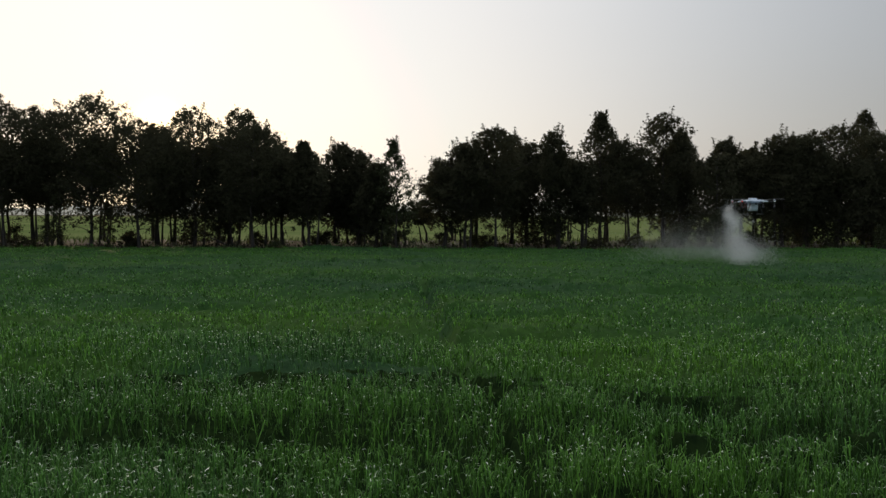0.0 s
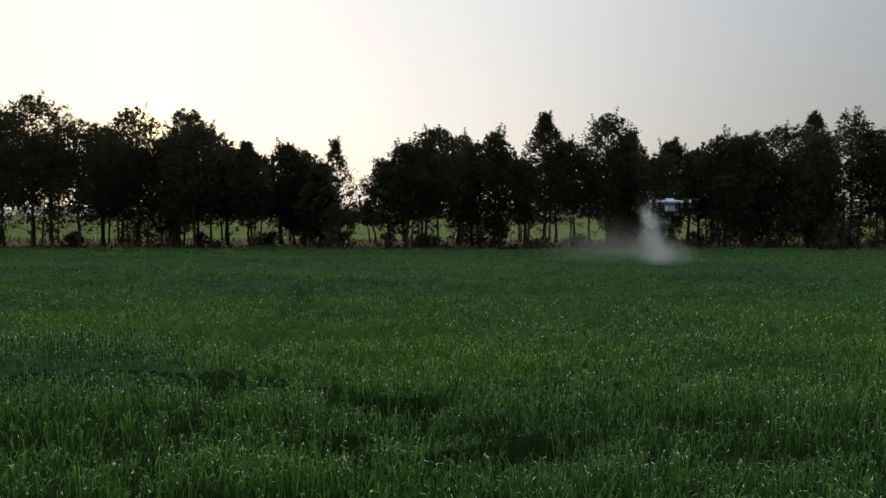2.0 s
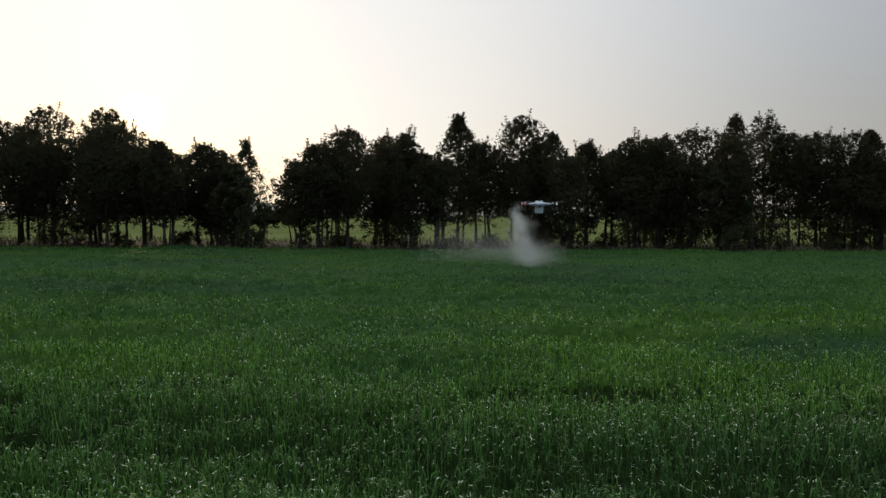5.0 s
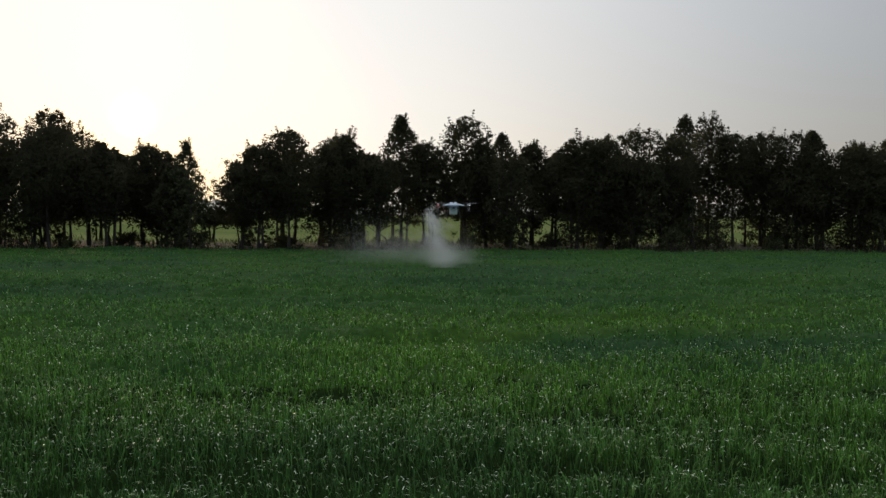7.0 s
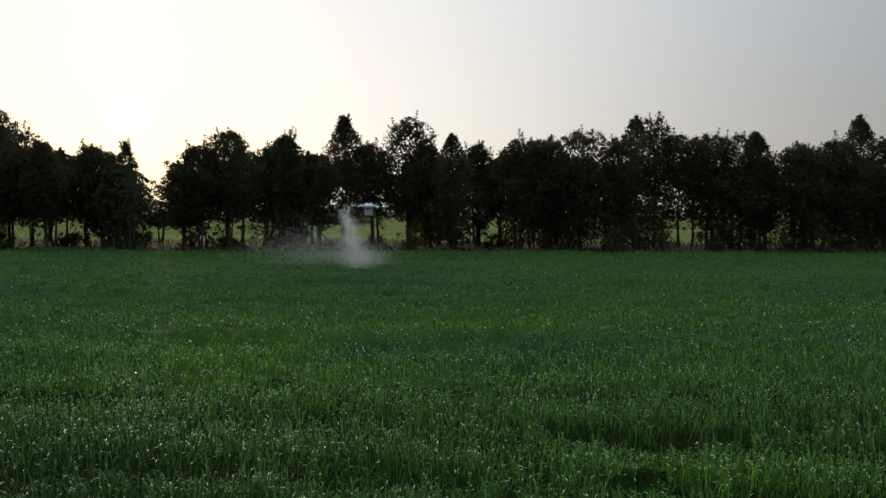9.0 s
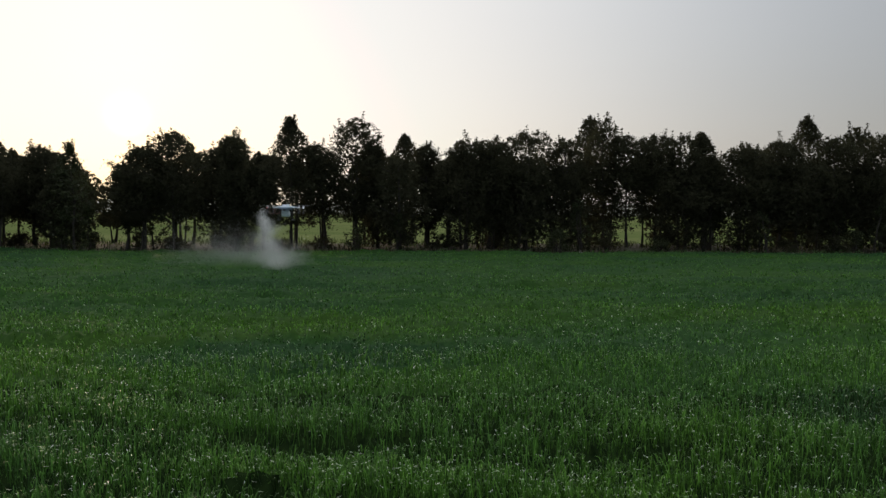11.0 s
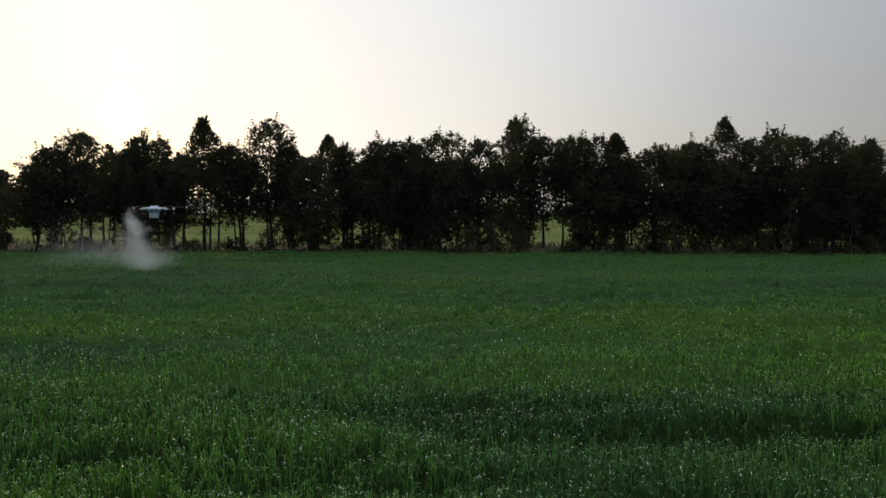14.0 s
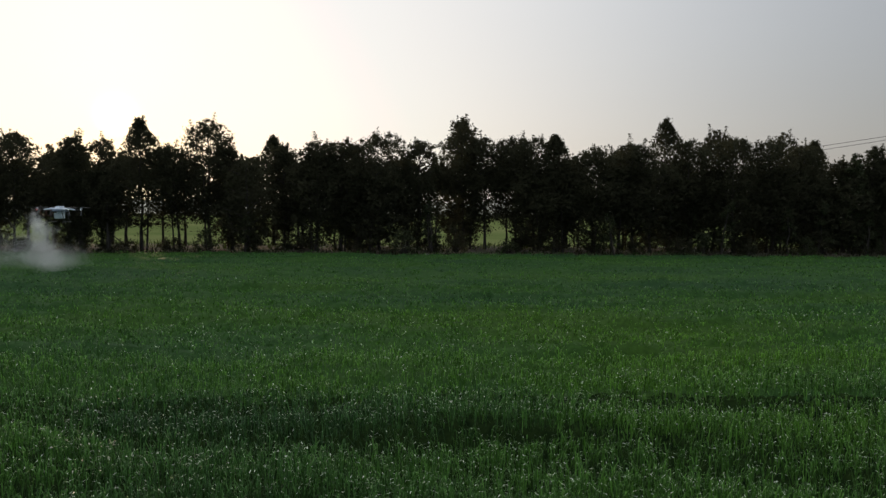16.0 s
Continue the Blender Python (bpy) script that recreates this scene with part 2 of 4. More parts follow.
WHITE_LAMP = lamp_glow("white_lamp", (1.0, 1.0, 1.0), 1.5)


# ---- mesh helpers ----
def mesh_of(name, verts, quads, mats, index=None):
    """One mesh from arrays of corners and faces, all with the same number of sides."""
    verts, quads = np.asarray(verts, np.float32).reshape(-1, 3), np.asarray(quads, np.int32)
    sides = quads.shape[-1]
    quads = quads.reshape(-1, sides)
    me = bpy.data.meshes.new(name)
    me.vertices.add(len(verts))
    me.vertices.foreach_set("co", verts.ravel())
    me.loops.add(quads.size)
    me.loops.foreach_set("vertex_index", quads.ravel())
    me.polygons.add(len(quads))
    me.polygons.foreach_set("loop_start", np.arange(0, quads.size, sides, dtype=np.int32))
    for m in mats:
        me.materials.append(m)
    if index is not None:
        me.polygons.foreach_set("material_index", np.asarray(index, np.int32))
    me.update(calc_edges=True)
    return me


def part(name, bm, mat, parent, label=""):
    me = bpy.data.meshes.new(name)
    bm.to_mesh(me)
    bm.free()
    me.materials.append(mat)
    ob = new(name, me)
    ob.parent = parent
    return tagged(ob, label)


def array_part(name, me, parent, label=""):
    ob = new(name, me)
    ob.parent = parent
    return tagged(ob, label)


def thing(name, at, label, category, group="", turn=0.0):
    ob = new(name)
    ob.empty_display_size = 0.2
    ob.matrix_world = pose(*at, 0, 0, turn)
    return tagged(ob, label, category, group)


def tube(points, radii, sides=6):
    """Corners and faces of a tapered tube along the points."""
    points = np.asarray(points, float)
    a = np.linspace(0, 2 * np.pi, sides, endpoint=False)
    verts, n = [], len(points)
    for i, (p, r) in enumerate(zip(points, radii)):
        d = points[min(i + 1, n - 1)] - points[max(i - 1, 0)]
        d = d / (np.linalg.norm(d) + 1e-9)
        u = np.cross(d, (0.0, 1.0, 0.1) if abs(d[1]) < 0.9 else (1.0, 0.0, 0.1))
        u /= np.linalg.norm(u) + 1e-9
        v = np.cross(d, u)
        verts.append(p + r * (np.cos(a)[:, None] * u + np.sin(a)[:, None] * v))
    i, k = np.meshgrid(np.arange(n - 1), np.arange(sides), indexing="ij")
    k2 = (k + 1) % sides
    quads = np.stack([i * sides + k, i * sides + k2, (i + 1) * sides + k2, (i + 1) * sides + k], -1).reshape(-1, 4)
    return np.concatenate(verts), quads


def joined(pieces):
    verts, quads, at = [], [], 0
    for v, q in pieces:
        verts.append(v)
        quads.append(q + at)
        at += len(v)
    return np.concatenate(verts), np.concatenate(quads)


def blades(root, azimuth, length, bend, width, rows, lean=0.0):
    """Strips of leaf: n roots, each a curved, tapered strip of rows - 1 quads."""
    n = len(root)
    s = np.linspace(0, 1, rows)[None, :, None]
    out = np.stack([np.cos(azimuth), np.sin(azimuth), np.zeros(n)], -1)[:, None, :]
    side = np.stack([-np.sin(azimuth), np.cos(azimuth), np.zeros(n)], -1)[:, None, :]
    L, b = length[:, None, None], bend[:, None, None]
    up = np.array([0, 0, 1.0])[None, None, :]
    mid = root[:, None, :] + up * L * (s - 0.62 * b * s ** 2.6) + out * L * (lean * s + 0.75 * b * s ** 1.8)
    w = width[:, None, None] * (0.5 + 1.5 * s - 1.85 * s ** 2) * 0.5
    v = np.stack([mid - side * w, mid + side * w], 2)
    base = (np.arange(n) * rows * 2)[:, None]
    r = np.arange(rows - 1)[None, :] * 2
    q = np.stack([base + r, base + r + 1, base + r + 3, base + r + 2], -1)
    return v.reshape(-1, 3), q.reshape(-1, 4)


# ---- ground ----
def sheet(name, x0, x1, y0, y1, nx, ny, z, mat, relief=0.0):
    xs, ys = np.linspace(x0, x1, nx), np.linspace(y0, y1, ny)
    gx, gy = np.meshgrid(xs, ys, indexing="ij")
    gz = z + relief * (np.sin(gx * 0.21 + 1.0) * np.sin(gy * 0.17) + 0.5 * np.sin(gx * 0.63 + gy * 0.4))
    i, k = np.meshgrid(np.arange(nx - 1), np.arange(ny - 1), indexing="ij")
    a = i * ny + k
    q = np.stack([a, a + ny, a + ny + 1, a + 1], -1)
    return new(name, mesh_of(name, np.stack([gx, gy, gz], -1), q, [mat]))


tagged(sheet("ground", -2200, 2200, -2200, 2200, 3, 3, -0.02, SOIL), "flat dark soil with low green growth", "ground", kind="structure")
tagged(sheet("far_field", -700, 760, 61.5, 700, 60, 60, 0.03, MEADOW, 0.04), "bright green young crop field behind the tree row", "field", kind="structure")

BANK = [(45.7, -0.03), (46.1, 0.16), (46.7, 0.52), (47.6, 0.66), (50.0, 0.70), (58.0, 0.68), (61.0, 0.45), (63.5, 0.0)]


def ground_z(x, y):
    """The height of the ground: flat field, and the low bank that carries the trees."""
    z = np.interp(y, [p for p, _ in BANK], [h for _, h in BANK])
    return z + 0.05 * np.clip(z, 0, 1) * (np.sin(0.9 * x + 0.7 * y) + np.sin(2.3 * x - 1.1 * y))


def bank():
    xs = np.arange(-90, 125, 0.5)
    ys = np.concatenate([np.arange(45.6, 48, 0.2), np.arange(48, 64, 0.8)])
    gx, gy = np.meshgrid(xs, ys, indexing="ij")
    nx, ny = gx.shape
    i, k = np.meshgrid(np.arange(nx - 1), np.arange(ny - 1), indexing="ij")
    a = i * ny + k
    q = np.stack([a, a + ny, a + ny + 1, a + 1], -1)
    tagged(new("bank", mesh_of("bank", np.stack([gx, gy, ground_z(gx, gy)], -1), q, [BANK_EARTH])), "low brown earth bank under the tree row", "bank", kind="structure")


bank()

# far woods along the horizon, with haze put in as a pale glow
_x = np.linspace(-1500, 1550, 400)
_rng = np.random.default_rng(5)
_top = 19 + 5 * np.sin(_x * 0.011) + 3 * np.sin(_x * 0.037 + 1) + _rng.normal(0, 1.6, 400)
_low = np.stack([_x, 1300 + 0 * _x, -1 + 0 * _x], -1)
_hig = np.stack([_x, 1300 + 0 * _x, _top], -1)
_i = np.arange(399)
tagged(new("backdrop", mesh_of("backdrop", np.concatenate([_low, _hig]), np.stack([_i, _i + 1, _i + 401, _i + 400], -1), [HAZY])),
       "far woods on the horizon, haze painted as a pale glow", "backdrop", kind="structure")


# ---- wheat ----
DIPS = [(2.25, 8.35, 0.75, 0.54), (2.75, 6.75, 1.3, 0.70), (9.3, 21.0, 2.6, 0.28), (16.8, 21.6, 3.4, 0.28), (13.0, 11.8, 1.3, 0.3), (21.5, 5.9, 3.0, 0.3),
        (10.1, 9.0, 1.2, 0.32), (15.6, 5.6, 2.4, 0.32), (25.5, 7.6, 2.6, 0.3), (7.5, 11.0, 1.6, 0.3), (23.0, 12.6, 2.2, 0.3), (-4.0, 9.6, 1.5, 0.3), (29.5, 11.0, 2.5, 0.3)]
_rng = np.random.default_rng(17)
DIPS += [(_rng.uniform(-10, 38), _d, _rng.uniform(0.25, 0.9) + 0.02 * _d, _rng.uniform(0.12, 0.28)) for _d in _rng.uniform(4.5, 12, 34)]
_rng = np.random.default_rng(11)
WAVES = [(_rng.uniform(0.10, 0.9), _rng.uniform(0.5, 3.6), _rng.uniform(0, 6.3)) for _ in range(14)]
RIPPLES = [(_rng.uniform(-0.9, 0.9), _rng.uniform(5.0, 13.0), _rng.uniform(0, 6.3)) for _ in range(8)]


def canopy(x, y):
    """The crop's height, gently uneven, with short furrows where it is low."""
    h = 0.74 + 0 * x
    for kx, ky, ph in WAVES:
        h += 0.021 * np.sin(kx * x + ky * y + ph + 0.6 * np.sin(0.3 * x + ph))
    h += 0.035 * np.sin(11.3 * x + 2.0 * np.sin(3.1 * y)) * np.sin(9.7 * y + 2.0 * np.sin(4.3 * x)) + 0.03 * np.sin(4.1 * x + 1.7 * np.sin(2.3 * y)) * np.sin(5.2 * y)
    for kx, ky, ph in RIPPLES:
        h += 0.030 * np.sin(kx * x + ky * y + ph + 1.2 * np.sin(0.5 * x + ph))
    # low steps across the field, that come and go
    for period, size, shift in ((1.9, 0.40, 0.0), (3.1, 0.34, 0.7)):
        u = (y + 0.30 * np.sin(0.43 * x + shift) + 0.13 * np.sin(1.3 * x + 2 * shift) + 0.05 * np.sin(4.7 * x)) / period + shift
        row = np.floor(u)
        h += size * (1.0 - 0.62 * np.clip((y - 9) / 6, 0, 1)) * np.clip(0.25 + 0.9 * np.sin((0.5 + 0.13 * np.sin(row)) * x + 2.1 * row * row + shift), 0, 1) * (0.45 - (u - row))
    lodged = np.exp(-(((x - 15.2) / 3.6) ** 4) - ((y - 12.6) / 1.3) ** 4)
    h -= 0.16 * lodged * (0.6 + 0.5 * np.sin(4.1 * x + np.sin(3.0 * y)) * np.sin(5.3 * y + np.sin(2.7 * x)))
    # the crop leans lower beside the wheel track
    h -= 0.17 * np.exp(-((track_dist(x, y) / 0.17) ** 2))
    # round the two deepest furrows the crop is even
    calm = np.exp(-(((x - 2.7) / 1.9) ** 4) - ((y - 7.5) / 1.5) ** 6)
    return h + 0.85 * calm * (0.76 - h) - dip(x, y)


def dip(x, y):
    """How far the crop stands lower in its short furrows."""
    low = 0 * x
    for dx, dy, lx, deep in DIPS:
        e = y - dy - 0.1 + 0.12 * np.sin(2.1 * x + dx) + 0.07 * np.sin(5.3 * x + dy)
        low += 0.8 * deep * (1 - 0.7 * np.clip((y - 10) / 6, 0, 1)) * np.exp(-((x - dx) / lx) ** 4 - (e / np.where(e > 0, 0.035, 0.12 + 0.05 * dy)) ** 2)
    return low


def track_x(y):
    return 1.03 - 0.100 * y + 0.03 * np.sin(y * 0.9)


def track_dist(x, y):
    """Distance to the narrow wheel track that runs away through the crop."""
    return np.abs(x - track_x(y)) + np.clip(y - 36, 0, 2)


def spread(rng, y0, y1, density):
    n = int(density * (y1 - y0) * (28.8 + 1.16 * (y1 + 2)))
    y = rng.uniform(y0, y1, n)
    x = rng.uniform(-1.0 - 0.58 * (y1 + 2), 27.8 + 0.58 * (y1 + 2), n)
    keep = (x > -1.0 - 0.58 * (y + 2)) & (x < 27.8 + 0.58 * (y + 2)) & (track_dist(x, y) > 0.045)
    return x[keep], y[keep]


def hooked(x, y, top, azimuth, length, hook, width, reach, lean, rows):
    """Upright narrow leaves that stand straight and bend over in a small hook at the tip."""
    n = len(x)
    out = np.stack([np.cos(azimuth), np.sin(azimuth), np.zeros(n)], -1)
    side = np.stack([-np.sin(azimuth), np.cos(azimuth), np.zeros(n)], -1)
    up = np.array([0.0, 0.0, 1.0])
    turn = reach[:, None] * np.linspace(0, 1, rows - 1)[None, :]
    radius = (hook / np.maximum(reach, 0.3))[:, None]
    rise, run = radius * np.sin(turn), radius * (1 - np.cos(turn))
    high = rise.max(1)
    neck = np.stack([x, y, top - high], -1)
    foot = neck - up * length[:, None] - out * (lean * length)[:, None]
    bent = neck[:, None, :] + up * rise[:, :, None] + out[:, None, :] * run[:, :, None]
    mid = np.concatenate([foot[:, None, :], bent], 1)
    taper = np.concatenate([[0.7], 1.05 - 0.65 * np.linspace(0, 1, rows - 1) ** 3])
    half = 0.5 * width[:, None, None] * taper[None, :, None] * side[:, None, :]
    v = np.stack([mid - half, mid + half], 2)
    at = (np.arange(n) * rows * 2)[:, None]
    r = np.arange(rows - 1)[None, :] * 2
    return v.reshape(-1, 3), np.stack([at + r, at + r + 1, at + r + 3, at + r + 2], -1).reshape(-1, 4)


def shine_share(x, y):
    """Where the crop is bluer and its bent leaf tips get painted shine: broad patches, one of them well marked."""
    wide = 0.5 + 0.5 * np.sin(0.35 * x + 0.9 * np.sin(0.31 * y)) * np.sin(0.55 * y + 0.7 * np.sin(0.23 * x))
    marked = sum(k * np.exp(-(((x - cx) / rx) ** 4) - ((y - cy) / ry) ** 4) for cx, cy, rx, ry, k in PATCHES)
    near = np.clip((11.5 - y) / 3.0, 0, 1)
    return np.clip(0.10 + 0.75 * wide + 0.9 * marked + 0.22 * near, 0, 1)


def wheat(name, seed, y0, y1, stems, leaves, clump, length, hook, width, tips, rough, rows=5):
    """A band of crop: dense upright stems, each with a few narrow leaves that bend over at the tip, some with a tip
    whitened like sky shine.
    """
    rng = np.random.default_rng(seed)
    cx, cy = spread(rng, y0, y1, stems)
    ch = canopy(cx, cy) * rng.normal(1.0, rough, len(cx))
    x, y, h = (np.repeat(a, leaves) for a in (cx, cy, ch))
    n = len(x)
    r, az = np.abs(rng.normal(0, clump, n)), rng.uniform(0, 6.28, n)
    x, y, h = x + r * np.cos(az), y + r * np.sin(az), h - np.abs(rng.normal(0, 0.075, n))
    keep = (track_dist(x, y) > 0.080 + 0.0010 * y) & (rng.uniform(0, 1, n) > np.clip((dip(x, y) - dip(x, y + 0.22) - 0.20) / 0.12, 0, 0.75) * (y < 12))
    x, y, h, az, n = x[keep], y[keep], h[keep], az[keep], int(keep.sum())
    reach = np.clip(rng.normal(1.9, 0.65, n) + 0.6 * np.clip((y - 8) / 5, 0, 1), 0.3, 3.1)
    size = np.where(rng.uniform(0, 1, n) < 0.72, rng.uniform(0.01, 0.07, n), rng.uniform(*length, n))
    # bare stems show along the upright back of a furrow
    size = np.where(dip(x, y - 0.25) - dip(x, y) > 0.29, rng.uniform(0.08, 0.42, n), size)
    v, q = hooked(x, y, h, az + rng.normal(0, 0.7, n), size, rng.uniform(*hook, n), rng.uniform(*width, n), reach, rng.normal(0.22, 0.20, n), rows)
    pale = (rng.uniform(0, 1, n) < tips * shine_share(x, y)) & (reach > 1.5) & (reach < 2.8)
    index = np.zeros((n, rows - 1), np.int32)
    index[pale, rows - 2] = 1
    return tagged(new(name, mesh_of(name, v, q, [CROP, TIP], index.ravel())), "dense green wheat with bent leaf tips painted pale with shine", "crop", "wheat field", "stuff")


wheat("wheat", 26, -6.0, 4.4, 7, 5, 0.09, (0.15, 0.3), (0.08, 0.14), (0.022, 0.038), 0.1, 0.07, 4)
wheat("wheat", 20, 4.4, 6.2, 230, 4, 0.035, (0.12, 0.26), (0.042, 0.095), (0.005, 0.009), 0.32, 0.07, 4)
wheat("wheat", 24, 6.2, 8.6, 165, 4, 0.04, (0.12, 0.25), (0.042, 0.092), (0.006, 0.010), 0.32, 0.07, 4)
wheat("wheat", 21, 8.6, 12.6, 92, 4, 0.05, (0.07, 0.18), (0.040, 0.085), (0.009, 0.015), 0.34, 0.06, 4)
wheat("wheat", 22, 12.6, 18.0, 40, 4, 0.065, (0.02, 0.06), (0.030, 0.065), (0.014, 0.022), 0.20, 0.045, 3)
wheat("wheat", 25, 18.0, 27.0, 22, 4, 0.09, (0.01, 0.04), (0.03, 0.065), (0.018, 0.028), 0.06, 0.025, 3)
wheat("wheat", 23, 27.0, 46.0, 8, 5, 0.15, (0.01, 0.03), (0.035, 0.07), (0.022, 0.034), 0.0, 0.015, 3)


def canopy_mass(x0, x1, y0, y1, step, rough, label, mat=MASS, sunk=None, share=0.26, fade=0.0):
    """The closed leaf mass just under the tips of the crop, shade put into its dark colours."""
    fine = step < 0.25
    gx, gy = np.meshgrid(1.03 + step * np.arange(round((x0 - 1.03) / step) + 0.5, (x1 - 1.03) / step + 1), np.arange(y0, y1 + step, step), indexing="ij")
    gx = gx + (track_x(gy) - 1.03) * fine
    rng = np.random.default_rng(61)
    rut = (track_dist(gx, gy) < 0.7 * step) & fine
    shake = 0.2 * step * (track_dist(gx, gy) > 1.2 * step)
    gx, gy = gx + shake * rng.normal(0, 1, gx.shape), gy + shake * rng.normal(0, 1, gx.shape)
    low = np.minimum(np.minimum(canopy(gx, gy), canopy(gx, gy - 0.15)), canopy(gx, gy - 0.3))
    gz = low * (share + (0.82 - share) * np.clip((gy - 7) / 9, 0, 1) + 0.08 * np.clip((gy - 16) / 8, 0, 1)) + rng.normal(0, rough, gx.shape)
    # behind deep furrows the sheet is raised as a dark face imitating shade
    if step < 0.1:
        shade_face = np.clip((dip(gx, gy - 0.25) - dip(gx, gy) - 0.29) / 0.10, 0, 1)
        gz += shade_face * np.clip(0.88 * canopy(gx, gy) - gz, 0, 1)
    gz = np.where(rut, 0.3 * gz, gz)
    if sunk:
        gz = gz * np.clip((gy - sunk[0]) / (sunk[1] - sunk[0]), 0, 1) ** 0.5
    if fade:
        gz = gz * np.clip((y1 - gy) / fade, 0, 1) ** 0.5
    nx, ny = gx.shape
    i, k = np.meshgrid(np.arange(nx - 1), np.arange(ny - 1), indexing="ij")
    a = i * ny + k
    q = np.stack([a, a + ny, a + ny + 1, a + 1], -1)
    tagged(new("wheat", mesh_of("wheat", np.stack([gx, gy, gz], -1), q, [mat])), label, "crop", "wheat field", "stuff")


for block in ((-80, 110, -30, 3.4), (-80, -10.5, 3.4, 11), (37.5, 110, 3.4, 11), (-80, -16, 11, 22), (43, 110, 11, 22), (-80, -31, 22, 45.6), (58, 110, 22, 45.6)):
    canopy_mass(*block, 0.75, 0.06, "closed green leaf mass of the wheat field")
canopy_mass(-8.0, 36.5, 3.4, 9.0, 0.09, 0.05, "lower leaves of the wheat, darkened to imitate shade", LOWER, share=0.36)
canopy_mass(-14.0, 43.0, 8.2, 14.0, 0.12, 0.03, "lower leaves of the wheat, darkened to imitate shade", LOWER, (8.2, 9.4), share=0.40, fade=4.0)
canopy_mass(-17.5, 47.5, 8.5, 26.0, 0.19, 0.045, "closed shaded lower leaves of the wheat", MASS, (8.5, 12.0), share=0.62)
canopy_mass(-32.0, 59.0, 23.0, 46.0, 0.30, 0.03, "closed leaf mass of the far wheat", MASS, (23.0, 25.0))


# ---- trees ----
def crown_radius(kind, s, w, span):
    """The crown's half width in metres at the fraction s of its height."""
    dz = (1 - s) * span
    low = np.clip(0.62 + 1.4 * s, 0, 1)
    if kind == "c":
        return np.minimum(w, 0.10 + 0.58 * dz) * low
    if kind == "s":
        return np.minimum(w, 0.06 + 0.42 * dz) * low
    dome = 2.3 if kind == "o" else 3.0
    return w * np.sqrt(np.clip(1 - (1 - np.minimum(dz / dome, 1)) ** 2, 0.01, 1)) * low


def leaf_cloud(rng, centres, radii, per, size):
    """Small pointed leaves gathered in clumps."""
    n = per * len(centres)
    c = np.repeat(centres, per, 0)
    r = np.repeat(radii, per)[:, None]
    d = rng.normal(0, 1, (n, 3))
    d /= np.linalg.norm(d, axis=1)[:, None] + 1e-9
    p = c + d * r * np.abs(rng.normal(0, 0.54, (n, 1))) * np.array([1.0, 1.0, 0.8])
    a = rng.normal(0, 1, (n, 3))
    a /= np.linalg.norm(a, axis=1)[:, None] + 1e-9
    b = np.cross(a, rng.normal(0, 1, (n, 3)))
    b /= np.linalg.norm(b, axis=1)[:, None] + 1e-9
    ln = rng.uniform(0.6, 1.4, (n, 1)) * size
    v = np.stack([p - a * ln * 0.5 + b * ln * 0.26, p + a * ln * 0.5, p - a * ln * 0.4 - b * ln * 0.28], 1)
    return v.reshape(-1, 3), np.arange(3 * n).reshape(-1, 3)


TREE_LABELS = {"r": "broad dark evergreen tree in the windbreak row", "o": "tall oval-crowned dark tree in the windbreak row",
               "c": "tall pointed conical tree in the windbreak row", "s": "slim sparse young conifer in the windbreak row"}


